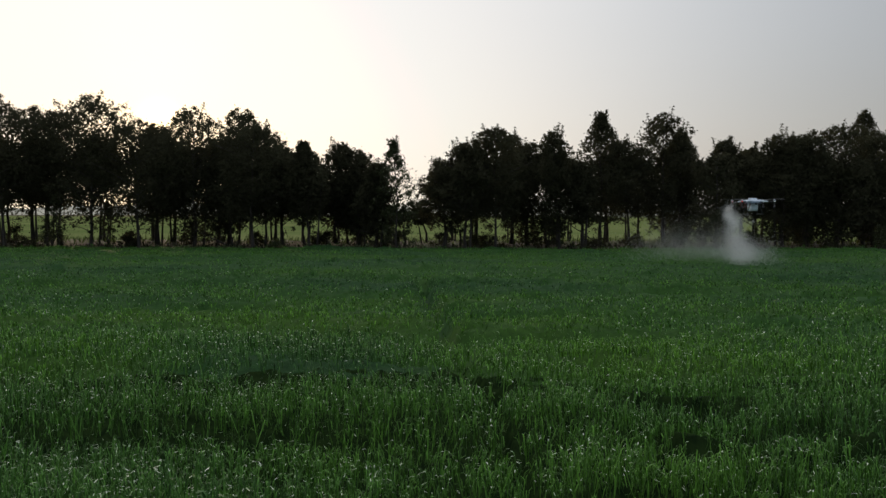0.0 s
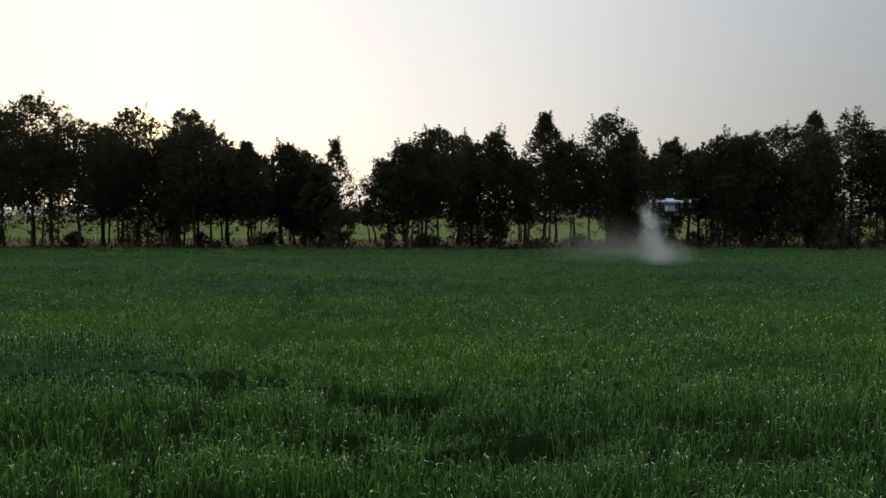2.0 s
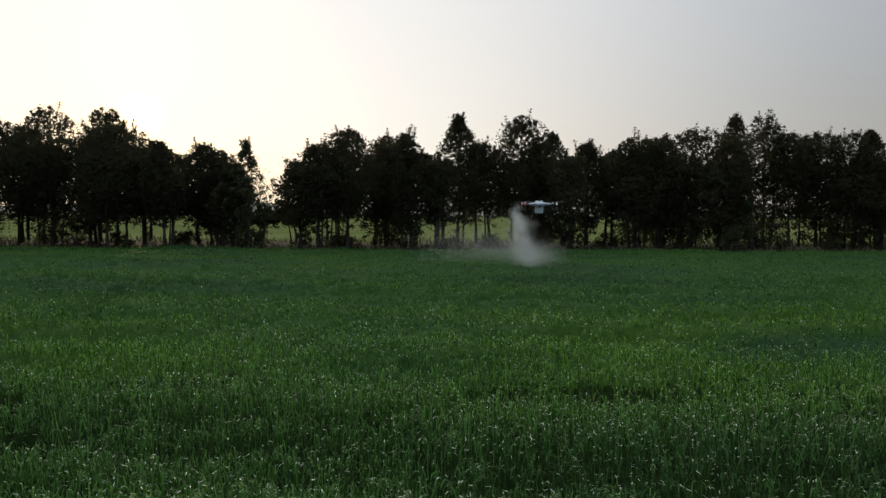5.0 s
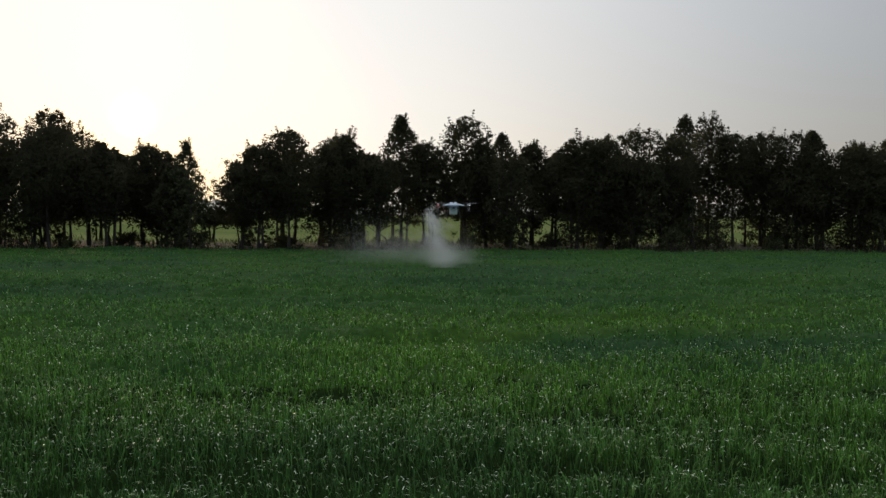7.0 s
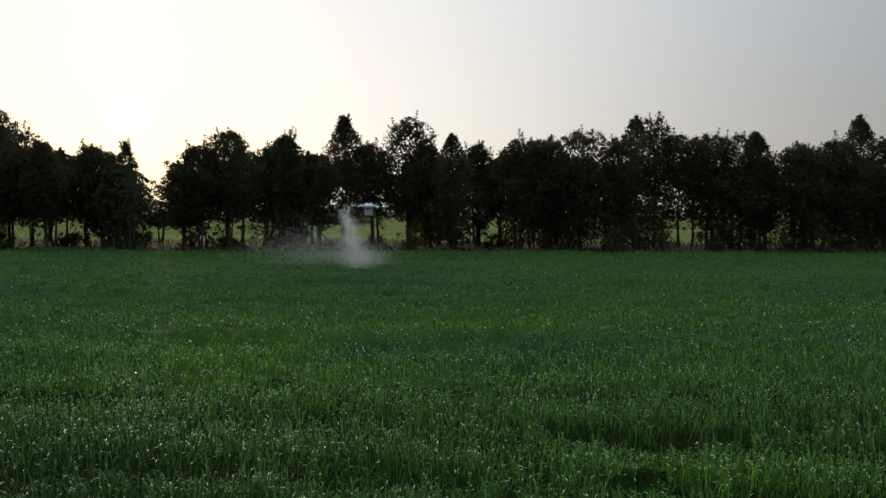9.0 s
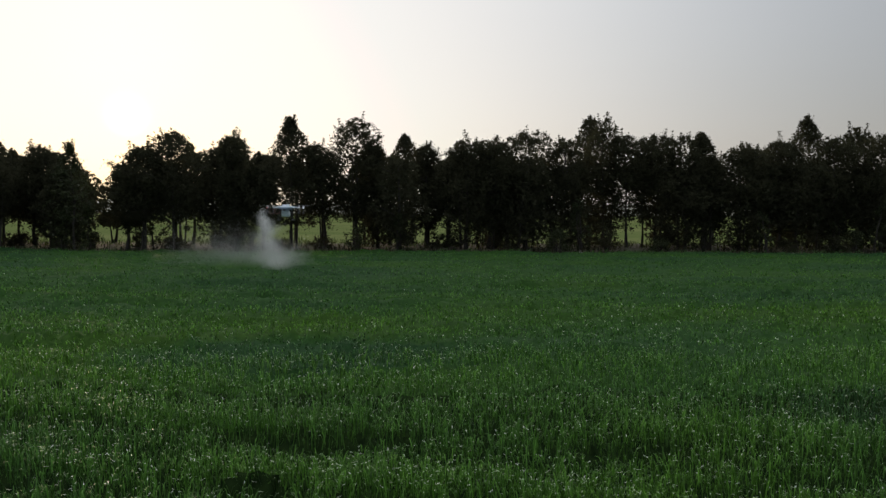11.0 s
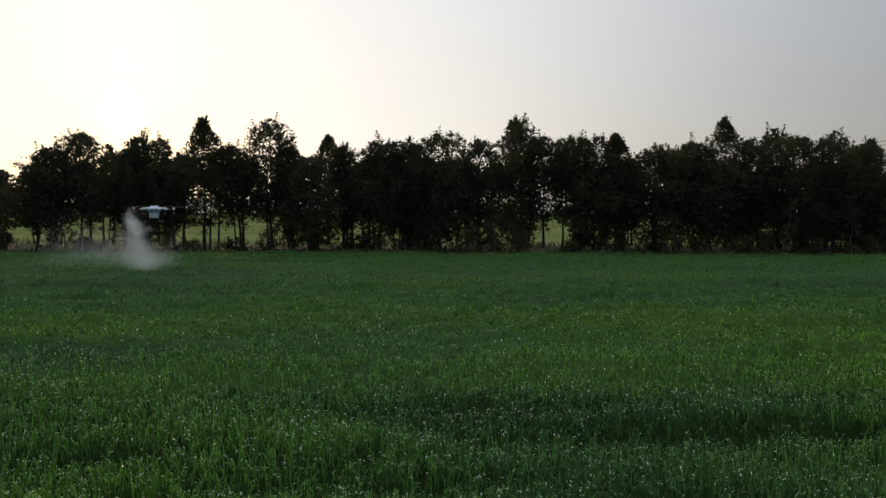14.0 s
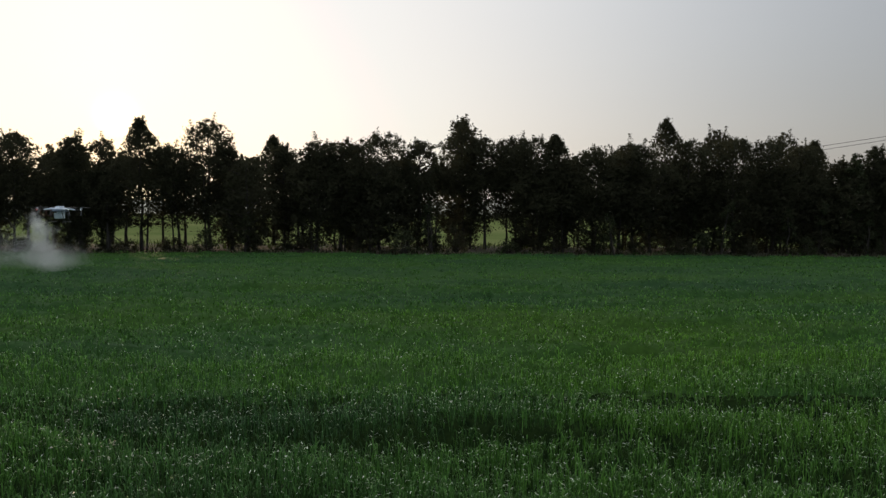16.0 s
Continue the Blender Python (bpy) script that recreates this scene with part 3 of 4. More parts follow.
def tree(seed, x, y, h, w, kind, base, clumps=110, per=74, leaf=0.118, bulk=5200):
    rng = np.random.default_rng(seed)
    gz = float(ground_z(x, y))
    h, base = h - gz, max(base - gz, 0.25)
    ob = thing("tree", (x, y, gz), TREE_LABELS[kind], "tree", "trees in the windbreak row")
    leanx, leany = rng.normal(0, 0.25), rng.normal(0, 0.25)
    # trunk with limbs
    zs = np.linspace(-0.1, h * 0.95, 7)
    spine = np.stack([leanx * (np.abs(zs) / h) ** 1.5 + rng.normal(0, 0.05, 7), leany * (np.abs(zs) / h) ** 1.5 + rng.normal(0, 0.05, 7), zs], -1)
    r0 = rng.uniform(0.08, 0.13) if kind != "s" else 0.07
    wood = [tube(spine, r0 * (1 - zs / h * 0.95) * np.array([1.35, 1, 1, 1, 1, 1, 1]), 7)]
    for _ in range(rng.integers(0, 2) if kind != "s" else 0):
        az, off = rng.uniform(0, 6.28), rng.uniform(0.25, 0.6)
        z2 = np.linspace(-0.1, h * 0.6, 5)
        wood.append(tube(np.stack([off * np.cos(az) * (1 + z2 / h) + 0 * z2, off * np.sin(az) * (1 + z2 / h), z2], -1), r0 * 0.7 * (1 - z2 / h), 6))
    ph = rng.uniform(0, 6.28, 3)

    def lumps(s, turn):
        return 0.86 + 0.26 * np.sin(3 * turn + ph[0] + 4 * s) * np.sin(10 * s + ph[1]) + 0.10 * np.sin(5 * turn + ph[2] - 9 * s)

    s = np.concatenate([rng.uniform(0, 1, clumps - 8) ** 0.9, np.linspace(0.82, 0.985, 8)])
    wobble = 1 + 0.16 * np.sin(7 * s + rng.uniform(0, 6.28))
    az = rng.uniform(0, 6.28, clumps)
    rad = crown_radius(kind, s, 1.25 * w, h - base) * wobble * (1.08 * lumps(s, az) if kind in "ro" else 1)
    rr = rad * np.sqrt(rng.uniform(0.04, 1, clumps))
    z = base + (h - base) * s - 0.12
    cx, cy = np.interp(z, spine[:, 2], spine[:, 0]), np.interp(z, spine[:, 2], spine[:, 1])
    centres = np.stack([cx + rr * np.cos(az), cy + rr * np.sin(az), z + rng.normal(0, 0.1, clumps) * (s < 0.8) + rng.normal(0, 0.42, clumps) * (s < 0.26)], -1)
    size = np.clip(0.27 * w * rng.uniform(0.6, 1.5, clumps), 0.22, 0.75) * np.clip(1.25 - 0.7 * s, 0.36, 1)
    size = np.minimum(size, 0.14 + 0.5 * rad)
    for c, q in zip(centres[::3], rr[::3]):
        zl = max(base * 0.7, c[2] - 0.35 * q - 0.25)
        p0 = np.array([np.interp(zl, spine[:, 2], spine[:, 0]), np.interp(zl, spine[:, 2], spine[:, 1]), zl])
        m = (p0 + c) / 2 + np.array([0, 0, 0.08])
        wood.append(tube([p0, m, c], [r0 * 0.32, r0 * 0.2, 0.012], 4))
    v, q = joined(wood)
    array_part("trunk", mesh_of("trunk", v, q, [BARK]), ob, "grey-brown bark")
    v, q = leaf_cloud(rng, centres, size, per, leaf)
    if bulk:
        s = 0.96 * rng.uniform(0, 1, bulk) ** 0.8
        zb = base + (h - base) * s
        ab = rng.uniform(0, 6.28, bulk)
        rb = crown_radius(kind, s, 1.12 * w, h - base) * rng.uniform(0, 1, bulk) ** 0.5 * (1.08 * lumps(s, ab) if kind in "ro" else 1)
        zb = zb - (0.45 * rng.uniform(0, 1, bulk) * (1 + np.sin(4 * ab + ph[0])) * (s > 0.6) if kind in "ro" else 0)
        inner = np.stack([np.interp(zb, spine[:, 2], spine[:, 0]) + rb * np.cos(ab), np.interp(zb, spine[:, 2], spine[:, 1]) + rb * np.sin(ab), zb], -1)
        wx, wy = inner[:, 0] + x, inner[:, 1] + y
        solid = np.sin(2.3 * wx + ph[0]) * np.sin(1.7 * wy + ph[1]) + np.sin(2.6 * zb + ph[2] + 0.8 * np.sin(wx)) > (-1.15 if kind in "ro" else -2.5)
        v, q = joined([(v, q), leaf_cloud(rng, inner[solid], np.full(int(solid.sum()), 0.15), 1, leaf * 1.65)])
    # thin leafy shoots that break the outline
    shoots = 9 if bulk > 2500 else 3 if bulk else 0
    if shoots:
        s = rng.uniform(0.72, 0.97, shoots)
        foot = np.stack([np.zeros(shoots), np.zeros(shoots), base + (h - base) * s], -1)
        turn, out = rng.uniform(0, 6.28, shoots), crown_radius(kind, s, w, h - base) * rng.uniform(0.4, 1.0, shoots)
        foot[:, 0] = np.interp(foot[:, 2], spine[:, 2], spine[:, 0]) + out * np.cos(turn)
        foot[:, 1] = np.interp(foot[:, 2], spine[:, 2], spine[:, 1]) + out * np.sin(turn)
        tall = rng.uniform(0.2, 0.7, shoots) * (0.6 if kind == "c" else 1.0)
        k = np.tile(np.linspace(0, 1, 5), shoots)
        f, t = np.repeat(foot, 5, 0), np.repeat(tall, 5)
        spots = f + np.stack([0.25 * t * k * np.cos(np.repeat(turn, 5)), 0.25 * t * k * np.sin(np.repeat(turn, 5)), t * k], -1)
        v, q = joined([(v, q), leaf_cloud(rng, spots, 0.34 - 0.22 * k, 16, leaf * 0.9)])
    array_part("crown", mesh_of("crown", v, q, [FOLIAGE_PALE if kind == "s" else FOLIAGE]), ob)
    return ob


FRONT_WEST = [
    (-31.9, 48, 9.5, 1.9, "r"), (-28.4, 47, 9.6, 1.7, "r"), (-28.3, 50, 9.6, 1.7, "r"), (-25.6, 48.5, 9.0, 1.5, "r"), (-22.7, 46.6, 9.8, 1.5, "r"),
    (-19.8, 46.5, 8.3, 1.7, "r"), (-20.8, 52, 8.4, 1.5, "r"), (-16.8, 48, 9.2, 1.3, "r"), (-15.5, 51, 9.6, 1.4, "o"), (-14.3, 52, 8.8, 1.5, "r"),
    (-12.9, 47, 8.0, 1.6, "r"), (-11.7, 50, 7.0, 1.4, "r"), (-9.4, 47.1, 7.0, 1.1, "c"), (-8.2, 50, 7.05, 1.4, "r"), (-6.6, 49.8, 6.7, 1.2, "r"),
    (-5.3, 47.6, 5.7, 0.9, "r"), (-3.86, 46.1, 7.2, 2.0, "s")]
MIDDLE = [
    (-1.0, 47, 5.8, 1.2, "r"), (0.3, 46.3, 6.8, 1.4, "r"), (2.1, 46.2, 7.75, 1.5, "r"), (3.7, 55.2, 8.35, 1.4, "o"), (4.2, 49, 7.1, 1.2, "r"),
    (5.9, 46.6, 7.6, 1.2, "o"), (7.4, 47, 5.8, 0.9, "r"), (8.85, 48.8, 9.0, 1.5, "c"), (10.9, 50, 7.3, 1.6, "r"), (12.9, 49.5, 9.0, 1.9, "o"),
    (14.3, 50, 7.6, 1.1, "r"), (15.8, 56.4, 8.7, 1.3, "c"), (17.5, 51.4, 7.5, 1.0, "r"), (18.9, 50, 6.3, 1.0, "r"), (20.1, 48.4, 7.7, 1.3, "r"),
    (21.6, 48.8, 7.75, 1.4, "r"), (22.6, 52, 7.7, 1.4, "r"), (24.0, 49.5, 8.2, 1.7, "r")]
EAST = [
    (26.6, 50, 7.9, 1.5, "o"), (29.8, 58, 10.3, 1.8, "c"), (29.7, 51.8, 9.4, 1.6, "o"), (31.2, 51.2, 8.2, 1.4, "r"), (33.4, 52, 8.3, 1.5, "r"),
    (34.5, 49.2, 8.0, 1.6, "r"), (35.9, 49.3, 8.3, 1.3, "c"), (38.0, 49, 7.4, 1.6, "r"), (41.1, 53, 7.6, 1.5, "r"), (40.6, 49, 7.7, 1.5, "r"),
    (44.0, 51.8, 9.7, 1.9, "c"), (44.8, 50, 8.1, 1.4, "r")]
FAR_EAST = [
    (47.9, 52.4, 9.0, 1.5, "o"), (47.3, 49, 8.2, 1.5, "r"), (55.4, 60.1, 9.7, 1.9, "o"), (52.5, 50, 7.9, 1.4, "r"), (50.2, 49.5, 7.9, 1.5, "r"),
    (55.4, 54, 8.5, 1.4, "c"), (54.9, 50, 6.8, 1.1, "r"), (55.2, 49, 7.3, 0.9, "s"), (57.0, 50, 7.7, 1.4, "o"), (59.6, 50, 7.7, 1.8, "r"),
    (63.3, 52, 8.3, 1.9, "r")]
# gaps under the crowns through which the far field shows: middle and half width
WINDOWS = [(-27.2, 1.5), (-20, 2.8), (-13, 1.8), (-10.8, 0.7), (-8.9, 0.5), (-1.8, 1.6), (1.2, 1.4), (3.2, 0.6), (7.8, 1.0), (10.6, 0.7), (12.6, 0.6),
           (18, 1.4), (21.2, 0.7), (25.1, 0.3), (32, 1.6), (36.5, 0.4), (40, 1.0), (48, 0.4)]
_rng = np.random.default_rng(3)


# slots between the crowns where the sky shows through
SLOTS = (-26.3, 5.4, 7.6, 17.9, 28.2, 32.6)


def crown_base(x):
    """The height of the lowest leaves: open under the western crowns, low and closed in the east."""
    if x < -23:
        return _rng.uniform(2.4, 3.6)
    if any(abs(x - c) < half + 0.3 for c, half in WINDOWS):
        return _rng.uniform(1.9, 2.7)
    return _rng.uniform(0.8, 1.6) if x < 14 else _rng.uniform(0.6, 1.2)


for i, (x, y, h, w, kind) in enumerate(FRONT_WEST + MIDDLE + EAST + FAR_EAST):
    base = 1.2 if kind == "s" else crown_base(x)
    if kind == "s":
        tree(100 + i, x, y, h, w, kind, base, 84, 70, 0.13, 500)
    else:
        tree(100 + i, x, y, h + 0.2, w * {"r": 1.4 if x < -12 else 1.25, "o": 0.85, "c": 1.1}[kind], kind, base, bulk=5800 if x < -12 else 5800 if kind == "r" else 4800)
# lower trees that close the row
for i in range(40):
    x = -36 + i * 2.6 + _rng.uniform(-0.7, 0.7)
    h = _rng.uniform(5.9, 6.9) + (1.0 if x < -13 else 0.0) - (1.0 if -10 < x < 0.8 else 0.0)
    if -5.8 < x < -0.8 or min(abs(x - c) for c in SLOTS + (10.6, 13.0, 48.0)) < 1.0:
        continue
    tree(400 + i, x, _rng.uniform(47.6, 51.0), h, _rng.uniform(1.6, 2.0), "r", crown_base(x) + 0.1, 50, 44, 0.16, 1900)
for i in range(50):
    x = -38 + i * 2.2 + _rng.uniform(-0.6, 0.6)
    h = _rng.uniform(6.5, 7.4) + (0.9 if x < -13 else 0.0) - (1.1 if -10 < x < 0.5 else 0.0)
    if -5.6 < x < -0.9:
        h = 3.0
    base = crown_base(x) + 0.4
    if min(abs(x - c) for c in SLOTS) < 1.4:
        base = 4.8
    tree(300 + i, x, 53.2 + 3.2 * (i % 2) + _rng.uniform(-0.6, 0.8), h, _rng.uniform(1.6, 2.0), "r", base, 40, 24, 0.24, 1200)


# ---- undergrowth along the tree row ----
def sapling(seed, x, y, h, w):
    ob = tree(seed, x, y, h, w, "s", h * 0.28, 28, 60, 0.12, 0)
    tagged(ob, "thin leafy sapling under the tall trees", "sapling", "saplings under the trees")
    ob.name = "sapling"


def shrub(seed, x, y, h, w, pale):
    rng = np.random.default_rng(seed)
    ob = thing("shrub", (x, y, float(ground_z(x, y))), "pale olive weedy shrub at the field edge" if pale else "low dark bushy shrub under the trees", "shrub", "shrubs under the trees")
    n = 16
    az, s = rng.uniform(0, 6.28, n), rng.uniform(0.1, 1, n)
    rr = w * np.sqrt(rng.uniform(0.02, 1, n)) * np.sqrt(np.clip(1.1 - s, 0, 1))
    c = np.stack([rr * np.cos(az), rr * np.sin(az), h * s * 0.92], -1)
    stems = [tube([(0.1 * np.cos(a), 0.1 * np.sin(a), -0.03), p * np.array([0.5, 0.5, 0.6]), p], [0.022, 0.015, 0.006], 4) for p, a in zip(c, az)]
    v, q = joined(stems)
    array_part("branchwork", mesh_of("branchwork", v, q, [BARK]), ob, "thin brown stems")
    v, q = leaf_cloud(rng, c, np.full(n, 0.22 * (w + h)), 80, 0.11)
    v[:, 2] = np.abs(v[:, 2])
    array_part("foliage", mesh_of("foliage", v, q, [FOLIAGE_PALE if pale else FOLIAGE]), ob)


_rng = np.random.default_rng(8)


def in_window(x):
    return any(abs(x - c) < 0.75 * half for c, half in WINDOWS)


for i in range(40):
    x, y, h, w = -31 + i * 2.3 + _rng.uniform(-1.5, 1.5), _rng.uniform(46.4, 50.0), _rng.uniform(2.6, 4.2), _rng.uniform(0.5, 0.9)
    if not in_window(x):
        sapling(500 + i, x, y, h, w)
for i in range(44):
    x, y, h, w = -31 + i * 2.1 + _rng.uniform(-1, 1), _rng.uniform(46.0, 50.5), _rng.uniform(0.9, 2.2), _rng.uniform(0.6, 1.05)
    shrub(600 + i, x, y, min(h, 0.8) if in_window(x) else h, w, i % 3 == 0)


def verge():
    rng = np.random.default_rng(41)
    n = 11000
    x, y = rng.uniform(-34, 66, n), 46.0 + np.abs(rng.normal(0, 1.2, n))
    lush = np.sin(0.8 * x + 1.2 * np.sin(0.37 * x))
    h = np.clip(rng.uniform(0.15, 0.42, n) + 0.10 * lush, 0.1, 0.6)
    v, q = blades(np.stack([x, y, ground_z(x, y) - 0.02], -1), rng.uniform(0, 6.28, n), h, rng.uniform(0.1, 0.9, n), rng.uniform(0.03, 0.07, n), 3, 0.2)
    tagged(new("verge_grass", mesh_of("verge_grass", v, q, [DRY])), "rough half-dry grass along the field edge", "grass", kind="stuff")


def weeds():
    rng = np.random.default_rng(43)
    n = 9000
    x, y = rng.uniform(-42, 74, n), rng.uniform(50, 66, n)
    h = np.clip(rng.normal(0.35, 0.15, n) + 0.2 * np.sin(0.7 * x) * np.sin(0.9 * y), 0.1, 0.9)
    v, q = blades(np.stack([x, y, ground_z(x, y) - 0.02], -1), rng.uniform(0, 6.28, n), h, rng.uniform(0.1, 0.9, n), rng.uniform(0.05, 0.11, n), 3, 0.25)
    tagged(new("weeds", mesh_of("weeds", v, q, [WEED])), "loose green weeds beyond the tree row", "weeds", kind="stuff")


verge()
weeds()


def leaning_branch(x0, z0, x1, z1, y):
    """A dead branch propped against the trees, its foot on the bank."""
    rng = np.random.default_rng(int(abs(x0) * 10))
    ob = thing("leaning_branch", (x1, y, z1), "bare dead branch leaning under the trees", "branch")
    top = np.array([x0 - x1, 0.3, z0 - z1])
    f = np.linspace(0, 1, 7)[:, None]
    pts = f * top + rng.normal(0, 0.02, (7, 3)) * (f > 0)
    v, q = tube(pts, 0.045 - 0.03 * f[:, 0], 7)
    limb = array_part("limb", mesh_of("limb", v, q, [BARK]), ob)
    for k in (2, 3, 4):
        tip = pts[k] + np.array([rng.uniform(-0.3, 0.3), rng.uniform(-0.2, 0.2), rng.uniform(0.15, 0.4)])
        v, q = tube([pts[k], (pts[k] + tip) / 2 + 0.02, tip], [0.016, 0.011, 0.005], 5)
        array_part("twig", mesh_of("twig", v, q, [BARK]), limb)


leaning_branch(6.3, 2.4, 8.7, 0.62, 47.5)
leaning_branch(-17.4, 2.0, -14.4, 0.62, 47.5)


def pale_stone(x, y, w, d, h, turn):
    bm = bmesh.new()
    bmesh.ops.create_icosphere(bm, subdivisions=2, radius=0.5)
    for v in bm.verts:
        k = 1 + 0.22 * noise.noise(v.co * 3 + Vector((x, y, 0)))
        v.co = Vector((v.co.x * w * k, v.co.y * d * k, max(v.co.z, -0.3) * h * k))
    me = bpy.data.meshes.new("pale_stone")
    bm.to_mesh(me)
    bm.free()
    me.materials.append(STONE)
    ob = new("pale_stone", me)
    ob.matrix_world = pose(x, y, float(ground_z(x, y)) + 0.25 * h, 0, 0, turn)
    tagged(ob, "flat pale stone lying on the earth bank", "stone", "stones on the bank")


pale_stone(39.5, 46.6, 0.42, 0.25, 0.16, 12)
pale_stone(27.1, 46.9, 0.36, 0.22, 0.15, -20)
pale_stone(40.6, 46.9, 0.25, 0.2, 0.14, 40)


def dry_tuft(seed, x, y, h):
    rng = np.random.default_rng(seed)
    n = 90
    ob = thing("dry_tuft", (x, y, float(ground_z(x, y))), "pale dry grass tuft on the earth bank", "grass tuft", "dry tufts on the bank")
    az = rng.uniform(0, 6.28, n)
    v, q = blades(np.stack([0.12 * np.cos(az), 0.12 * np.sin(az), 0 * az - 0.02], -1) * rng.uniform(0.2, 1.6, (n, 1)), az, h * rng.uniform(0.6, 1.1, n), rng.uniform(0.1, 0.7, n), rng.uniform(0.012, 0.025, n), 4, 0.3)
    array_part("blades", mesh_of("blades", v, q, [STRAW]), ob)


for i, (x, y, h) in enumerate(((40.0, 46.3, 0.7), (40.5, 46.4, 0.6), (41.0, 46.3, 0.75), (39.6, 46.9, 0.6), (33.2, 46.4, 0.5), (34.0, 46.5, 0.55), (8.4, 46.4, 0.5), (-3.2, 46.3, 0.6), (-2.6, 46.5, 0.5), (44.3, 46.4, 0.5))):
    dry_tuft(800 + i, x, y, h)


# ---- power line behind the trees ----
def power_line():
    ob = thing("power_line", (60, 75, 9.1), "two thin black overhead cables behind the trees", "power line")
    for k, drop in enumerate((0.0, 0.42)):
        xs = np.linspace(-14, 60, 24)
        pts = np.stack([xs, 0.5 * k + 0 * xs, 0.152 * xs - drop * (1 - xs / 60 * 0.5) + 0.00035 * xs ** 2], -1)
        v, q = tube(pts, np.full(24, 0.022), 6)
        array_part("cable", mesh_of("cable", v, q, [CABLE]), ob)
    for x, top in ((-14, -2.0), (60, 10.5)):
        v, q = tube([(x, 0.25, -9.2), (x, 0.25, (top - 9) / 2), (x, 0.25, top)], [0.14, 0.12, 0.09], 10)
        array_part("pole", mesh_of("pole", v, q, [BARK]), ob, "weathered wooden pole")


power_line()


# ---- spraying drone ----
def loft(sections, closed=True):
    """A bmesh skinned over rings of equal length."""
    bm = bmesh.new()
    rings = [[bm.verts.new(p) for p in ring] for ring in sections]
    for a, b in zip(rings, rings[1:]):
        for i in range(len(a)):
            k = (i + 1) % len(a)
            bm.faces.new((a[i], a[k], b[k], b[i]))
    if closed:
        bm.faces.new(rings[0][::-1])
        bm.faces.new(rings[-1])
    bmesh.ops.recalc_face_normals(bm, faces=bm.faces)
    for f in bm.faces:
        f.smooth = len(f.verts) == 4
    return bm


def rounded(w, d, z, r, cx=0.0, cy=0.0, steps=4):
    """A rounded rectangle's ring of points at height z."""
    pts = []
    for sx, sy, a0 in ((1, 1, 0), (-1, 1, 90), (-1, -1, 180), (1, -1, 270)):
        for k in range(steps + 1):
            a = radians(a0 + 90 * k / steps)
            pts.append((cx + sx * (w / 2 - r) + r * math.cos(a), cy + sy * (d / 2 - r) + r * math.sin(a), z))
    return pts


def disc(radius, z, cx=0.0, cy=0.0, n=16):
    return [(cx + radius * math.cos(2 * math.pi * k / n), cy + radius * math.sin(2 * math.pi * k / n), z) for k in range(n)]


def rod(a, b, r0, r1, sides=10):
    v, q = tube([a, [(i + k) / 2 for i, k in zip(a, b)], b], [r0, (r0 + r1) / 2, r1], sides)
    bm = bmesh.new()
    vs = [bm.verts.new(p) for p in v]
    for f in q:
        bm.faces.new([vs[i] for i in f])
    bm.faces.new(vs[:sides][::-1])
    bm.faces.new(vs[-sides:])
    bmesh.ops.recalc_face_normals(bm, faces=bm.faces)
    return bm


def rotor_blade(length, chord):
    secs = []
    for k in range(6):
        s = k / 5
        c = chord * (0.55 + 1.5 * s - 1.6 * s * s)
        t = 0.010 * (1 - 0.7 * s)
        tw = radians(16 - 11 * s)
        x = 0.02 + (length - 0.02) * s
        ring = []
        for u, v in ((-0.5, 0), (-0.2, 1), (0.25, 0.8), (0.5, 0), (0.25, -0.5), (-0.2, -0.6)):
            yy, zz = u * c, v * t
            ring.append((x, yy * math.cos(tw) - zz * math.sin(tw), yy * math.sin(tw) + zz * math.cos(tw)))
        secs.append(ring)
    return loft(secs)


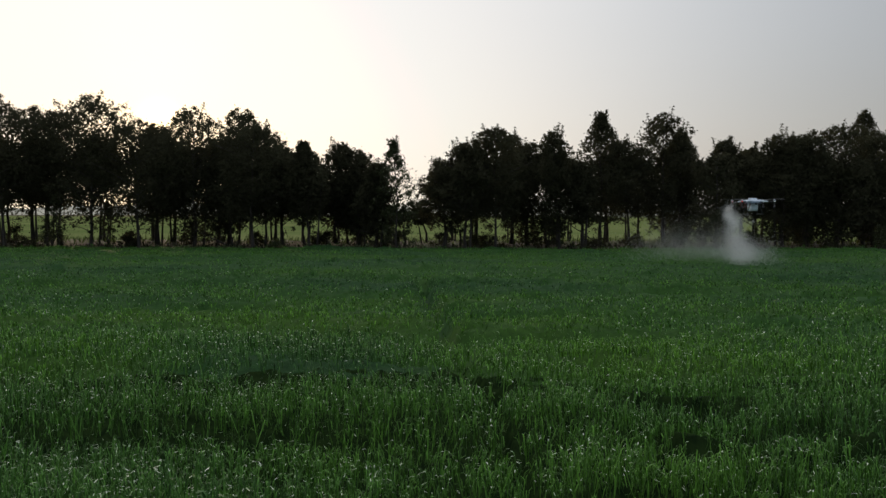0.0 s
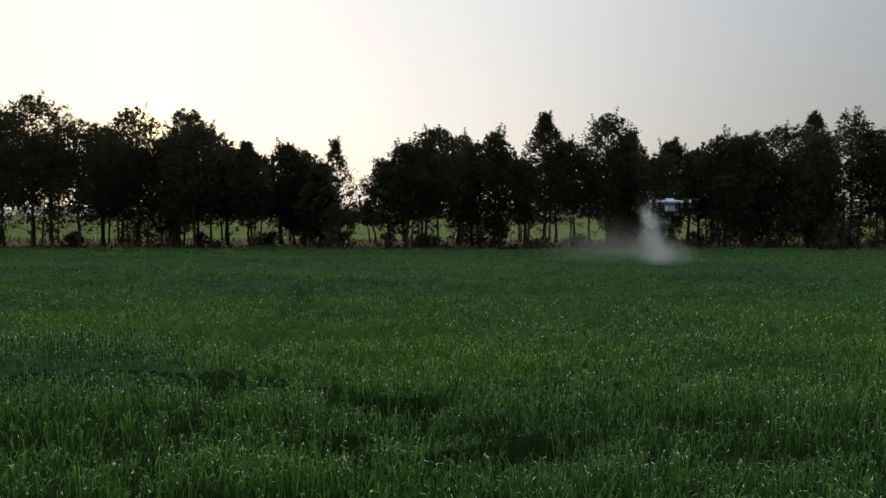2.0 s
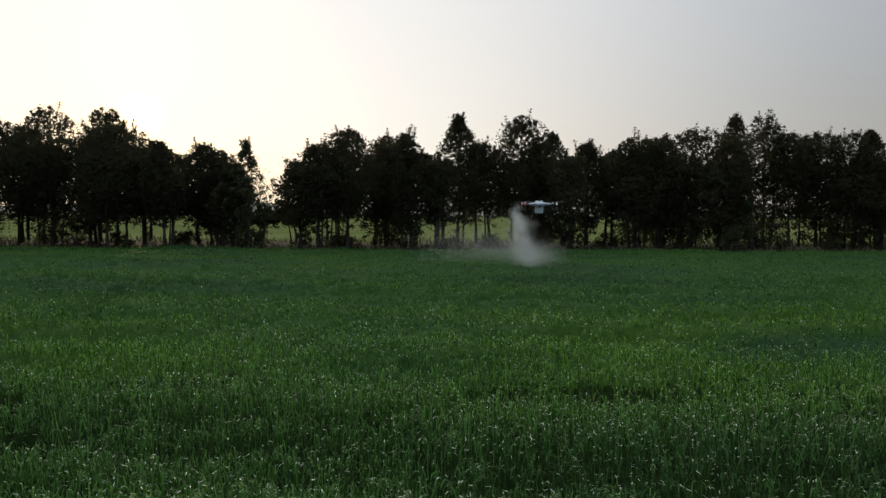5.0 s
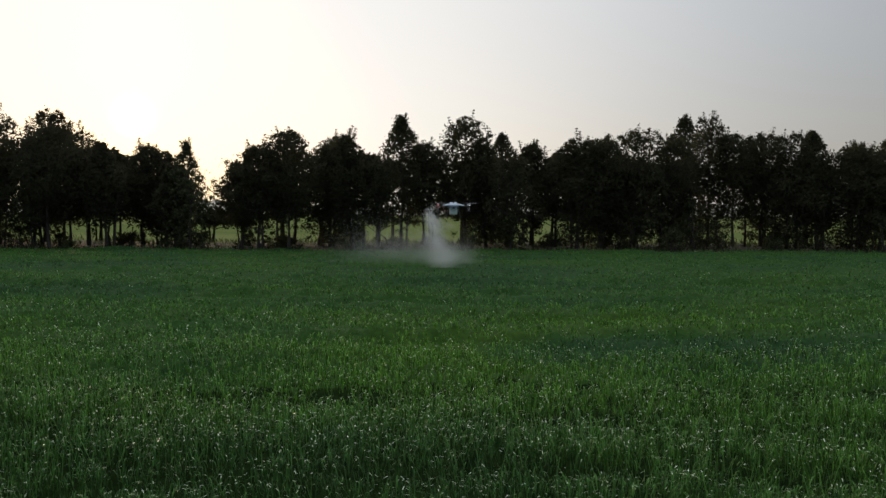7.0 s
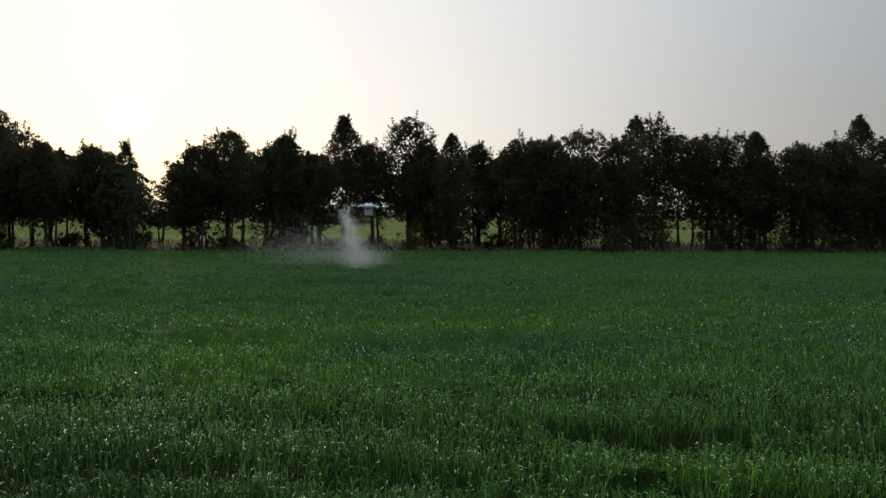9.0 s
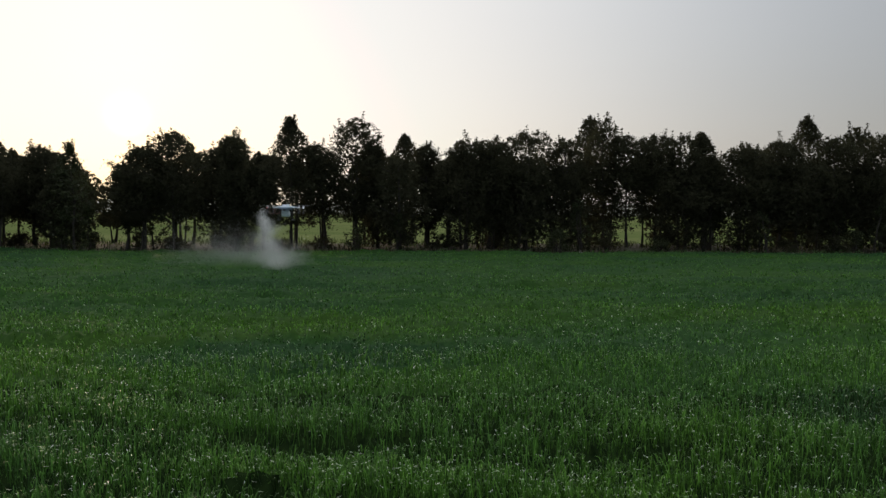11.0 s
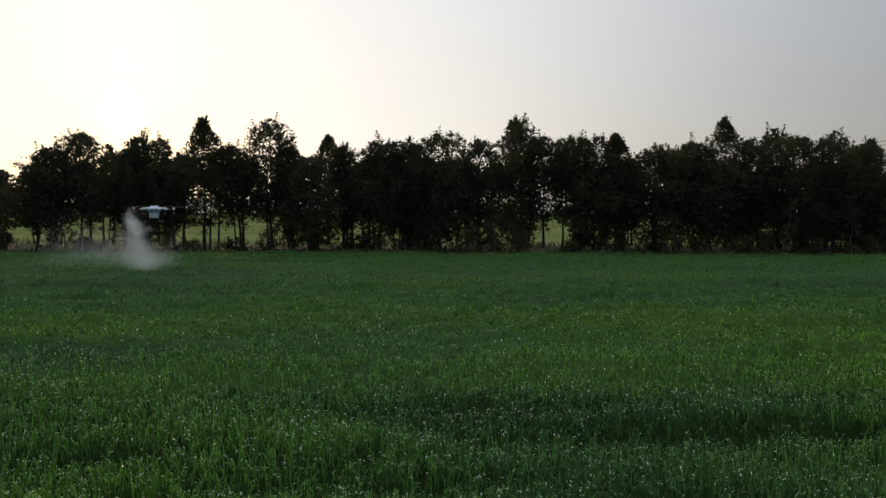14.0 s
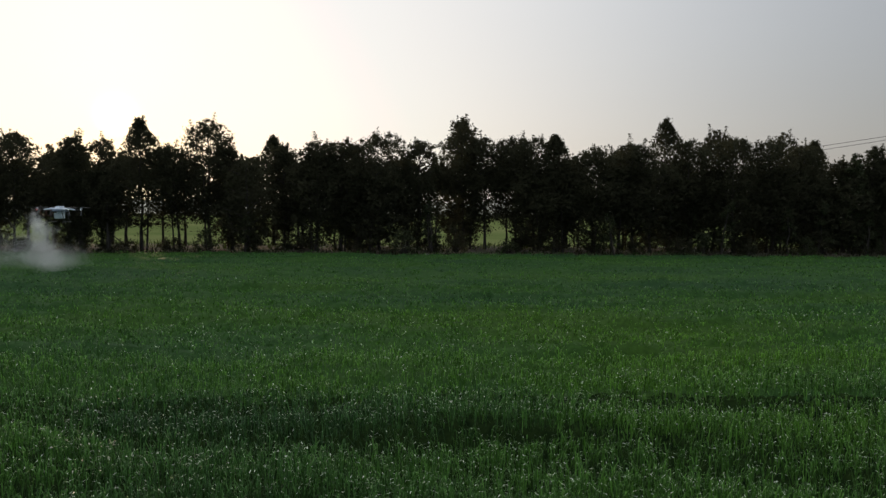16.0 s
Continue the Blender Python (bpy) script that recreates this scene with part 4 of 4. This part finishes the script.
def spraying_drone(at):
    ob = thing("spraying_drone", at, "white and black agricultural spraying quadcopter flying over wheat", "drone")
    part("shell", loft([rounded(0.32, 0.50, 0.0, 0.07), rounded(0.46, 0.62, 0.035, 0.09), rounded(0.44, 0.60, 0.08, 0.09),
                        rounded(0.34, 0.48, 0.115, 0.08), rounded(0.22, 0.34, 0.13, 0.06)]), WHITE_SHELL, ob, "white moulded top shell")
    part("frame_plate", loft([rounded(0.48, 0.68, -0.03, 0.05), rounded(0.48, 0.68, 0.0, 0.05)]), GREY_BLUE, ob, "blue-grey frame plate")
    tank = part("tank", loft([rounded(0.27, 0.32, -0.33, 0.05), rounded(0.31, 0.38, -0.30, 0.06), rounded(0.32, 0.40, -0.12, 0.06), rounded(0.30, 0.37, -0.03, 0.05)]),
                TANK_WHITE, ob, "pale blue-white liquid tank")
    part("tank_cap", loft([disc(0.045, -0.12, 0, 0), disc(0.045, -0.09, 0, 0)]), CARBON, tank).matrix_local = pose(0, -0.11, -0.16, 90, 0, 0)
    for x in (-0.085, 0.085):
        part("battery", loft([rounded(0.13, 0.24, 0.12, 0.03, x, 0.02), rounded(0.13, 0.24, 0.165, 0.03, x, 0.02), rounded(0.09, 0.20, 0.185, 0.03, x, 0.02)]), WHITE_SHELL, ob, "white humped battery cover")
    part("antenna", rod((0.06, 0.2, 0.18), (0.10, 0.22, 0.40), 0.006, 0.003), CARBON, ob)
    part("camera_pod", loft([rounded(0.09, 0.07, -0.09, 0.02, 0, -0.36), rounded(0.10, 0.08, -0.02, 0.02, 0, -0.36)]), CARBON, ob)
    for i, (sx, sy) in enumerate(((-1, -1), (1, -1), (-1, 1), (1, 1))):
        mx, my, mz = sx * 0.64, sy * 0.56, 0.045
        part("arm", rod((sx * 0.17, sy * 0.24, 0.08), (sx * 0.44, sy * 0.425, 0.04), 0.042, 0.026), WHITE_SHELL, ob, "white arm root")
        part("arm", rod((sx * 0.43, sy * 0.42, 0.04), (mx, my, 0.02), 0.020, 0.018), CARBON, ob, "black carbon arm tube")
        motor = part("motor", loft([disc(0.030, -0.02), disc(0.045, 0.0), disc(0.048, 0.05), disc(0.036, 0.075), disc(0.014, 0.085)]), ALLOY, ob, "grey motor")
        motor.location = (mx, my, mz)
        turn = (6, -4, -8, 5)[i]
        for a in (0, 180):
            part("rotor_blade", rotor_blade(0.41, 0.075), CARBON, motor).matrix_local = pose(0, 0, 0.09, 0, 0, turn + a)
        noz = part("nozzle", loft([disc(0.018, -0.22), disc(0.045, -0.20), disc(0.045, -0.17), disc(0.020, -0.15), disc(0.014, -0.02)]), CARBON, ob, "black atomising nozzle")
        noz.location = (mx, my, 0.0)
        lamp = part("lamp", loft([disc(0.010, -0.011), disc(0.017, 0.0), disc(0.010, 0.011)]), RED_LAMP if sx < 0 else WHITE_LAMP, ob, "red lamp" if sx < 0 else "white lamp")
        lamp.location = (mx, my - 0.055, 0.035)
    for x, lean in ((-0.52, -12), (-0.30, 10)):
        v, q = tube([(0.115 * math.cos(a), 0.0, 0.115 * math.sin(a)) for a in np.linspace(0, 2 * math.pi, 25)], np.full(25, 0.008), 8)
        loop = array_part("loop_guard", mesh_of("loop_guard", v, q, [RED_PLASTIC]), ob, "dull red looped guard")
        loop.matrix_local = pose(x, -0.30, -0.09, 0, lean, 20)
    for sx in (-1, 1):
        for sy in (-1, 1):
            part("leg", rod((sx * 0.18, sy * 0.20, -0.01), (sx * 0.30, sy * 0.24, -0.46), 0.014, 0.012), CARBON, ob)
        part("skid", rod((sx * 0.30, -0.38, -0.465), (sx * 0.30, 0.38, -0.465), 0.014, 0.014), CARBON, ob)
    return ob


DRONE = (11.73, 31.28, 3.17)
spraying_drone(DRONE)


def spray_mist():
    """Fine droplets that fall from the nozzles and drift off behind."""
    rng = np.random.default_rng(77)
    n1, n2 = 50400, 100000
    # falling puffs under the nozzles
    f = np.repeat(np.linspace(0, 1, 90) ** 0.9, n1 // 90)
    puff = np.repeat(rng.normal(0, 1, (90, 3)), n1 // 90, 0) * np.array([0.6, 0.6, 0.5])
    x1 = -0.93 + 0.58 * f + 0.06 * np.sin(9 * f) + (0.19 + 0.40 * f ** 1.4) * (puff[:, 0] + 0.5 * rng.normal(0, 1, n1))
    y1 = (0.22 + 0.25 * f) * (puff[:, 1] + 0.7 * rng.normal(0, 1, n1)) - 0.1
    z1 = -0.28 - 2.15 * f + 0.12 * (puff[:, 2] + rng.normal(0, 1, n1))
    # drift left behind over the crop
    drift = np.repeat(2.9 * rng.uniform(0, 1, 200) ** 1.25, n2 // 200)
    lift = np.repeat(np.abs(rng.normal(0, 1, 200)), n2 // 200)
    x2 = 0.35 - drift * 1.5 + (0.45 + 0.2 * drift) * rng.normal(0, 1, n2)
    y2 = np.repeat(rng.normal(0, 0.6, 200), n2 // 200) + 0.4 * rng.normal(0, 1, n2)
    z2 = -2.42 + lift * (0.22 + 0.10 * drift) + np.abs(rng.normal(0, 1, n2)) * (0.30 + 0.10 * drift)
    c = np.stack([np.concatenate([x1, x2]), np.concatenate([y1, y2]), np.maximum(np.concatenate([z1, z2]), -2.5)], -1) + np.array(DRONE)
    n = n1 + n2
    r = (rng.uniform(0.0038, 0.0070, n) * np.concatenate([np.full(n1, 1.3), np.full(n2, 0.85)]))[:, None, None]
    v = c[:, None, :] + rng.normal(0, 0.8, (n, 3, 3)) * r
    q = np.arange(3 * n).reshape(-1, 3)
    tagged(new("spray_mist", mesh_of("spray_mist", v, q, [DROPLET])), "pale spray mist falling and drifting under the drone", "mist", kind="stuff")


spray_mist()
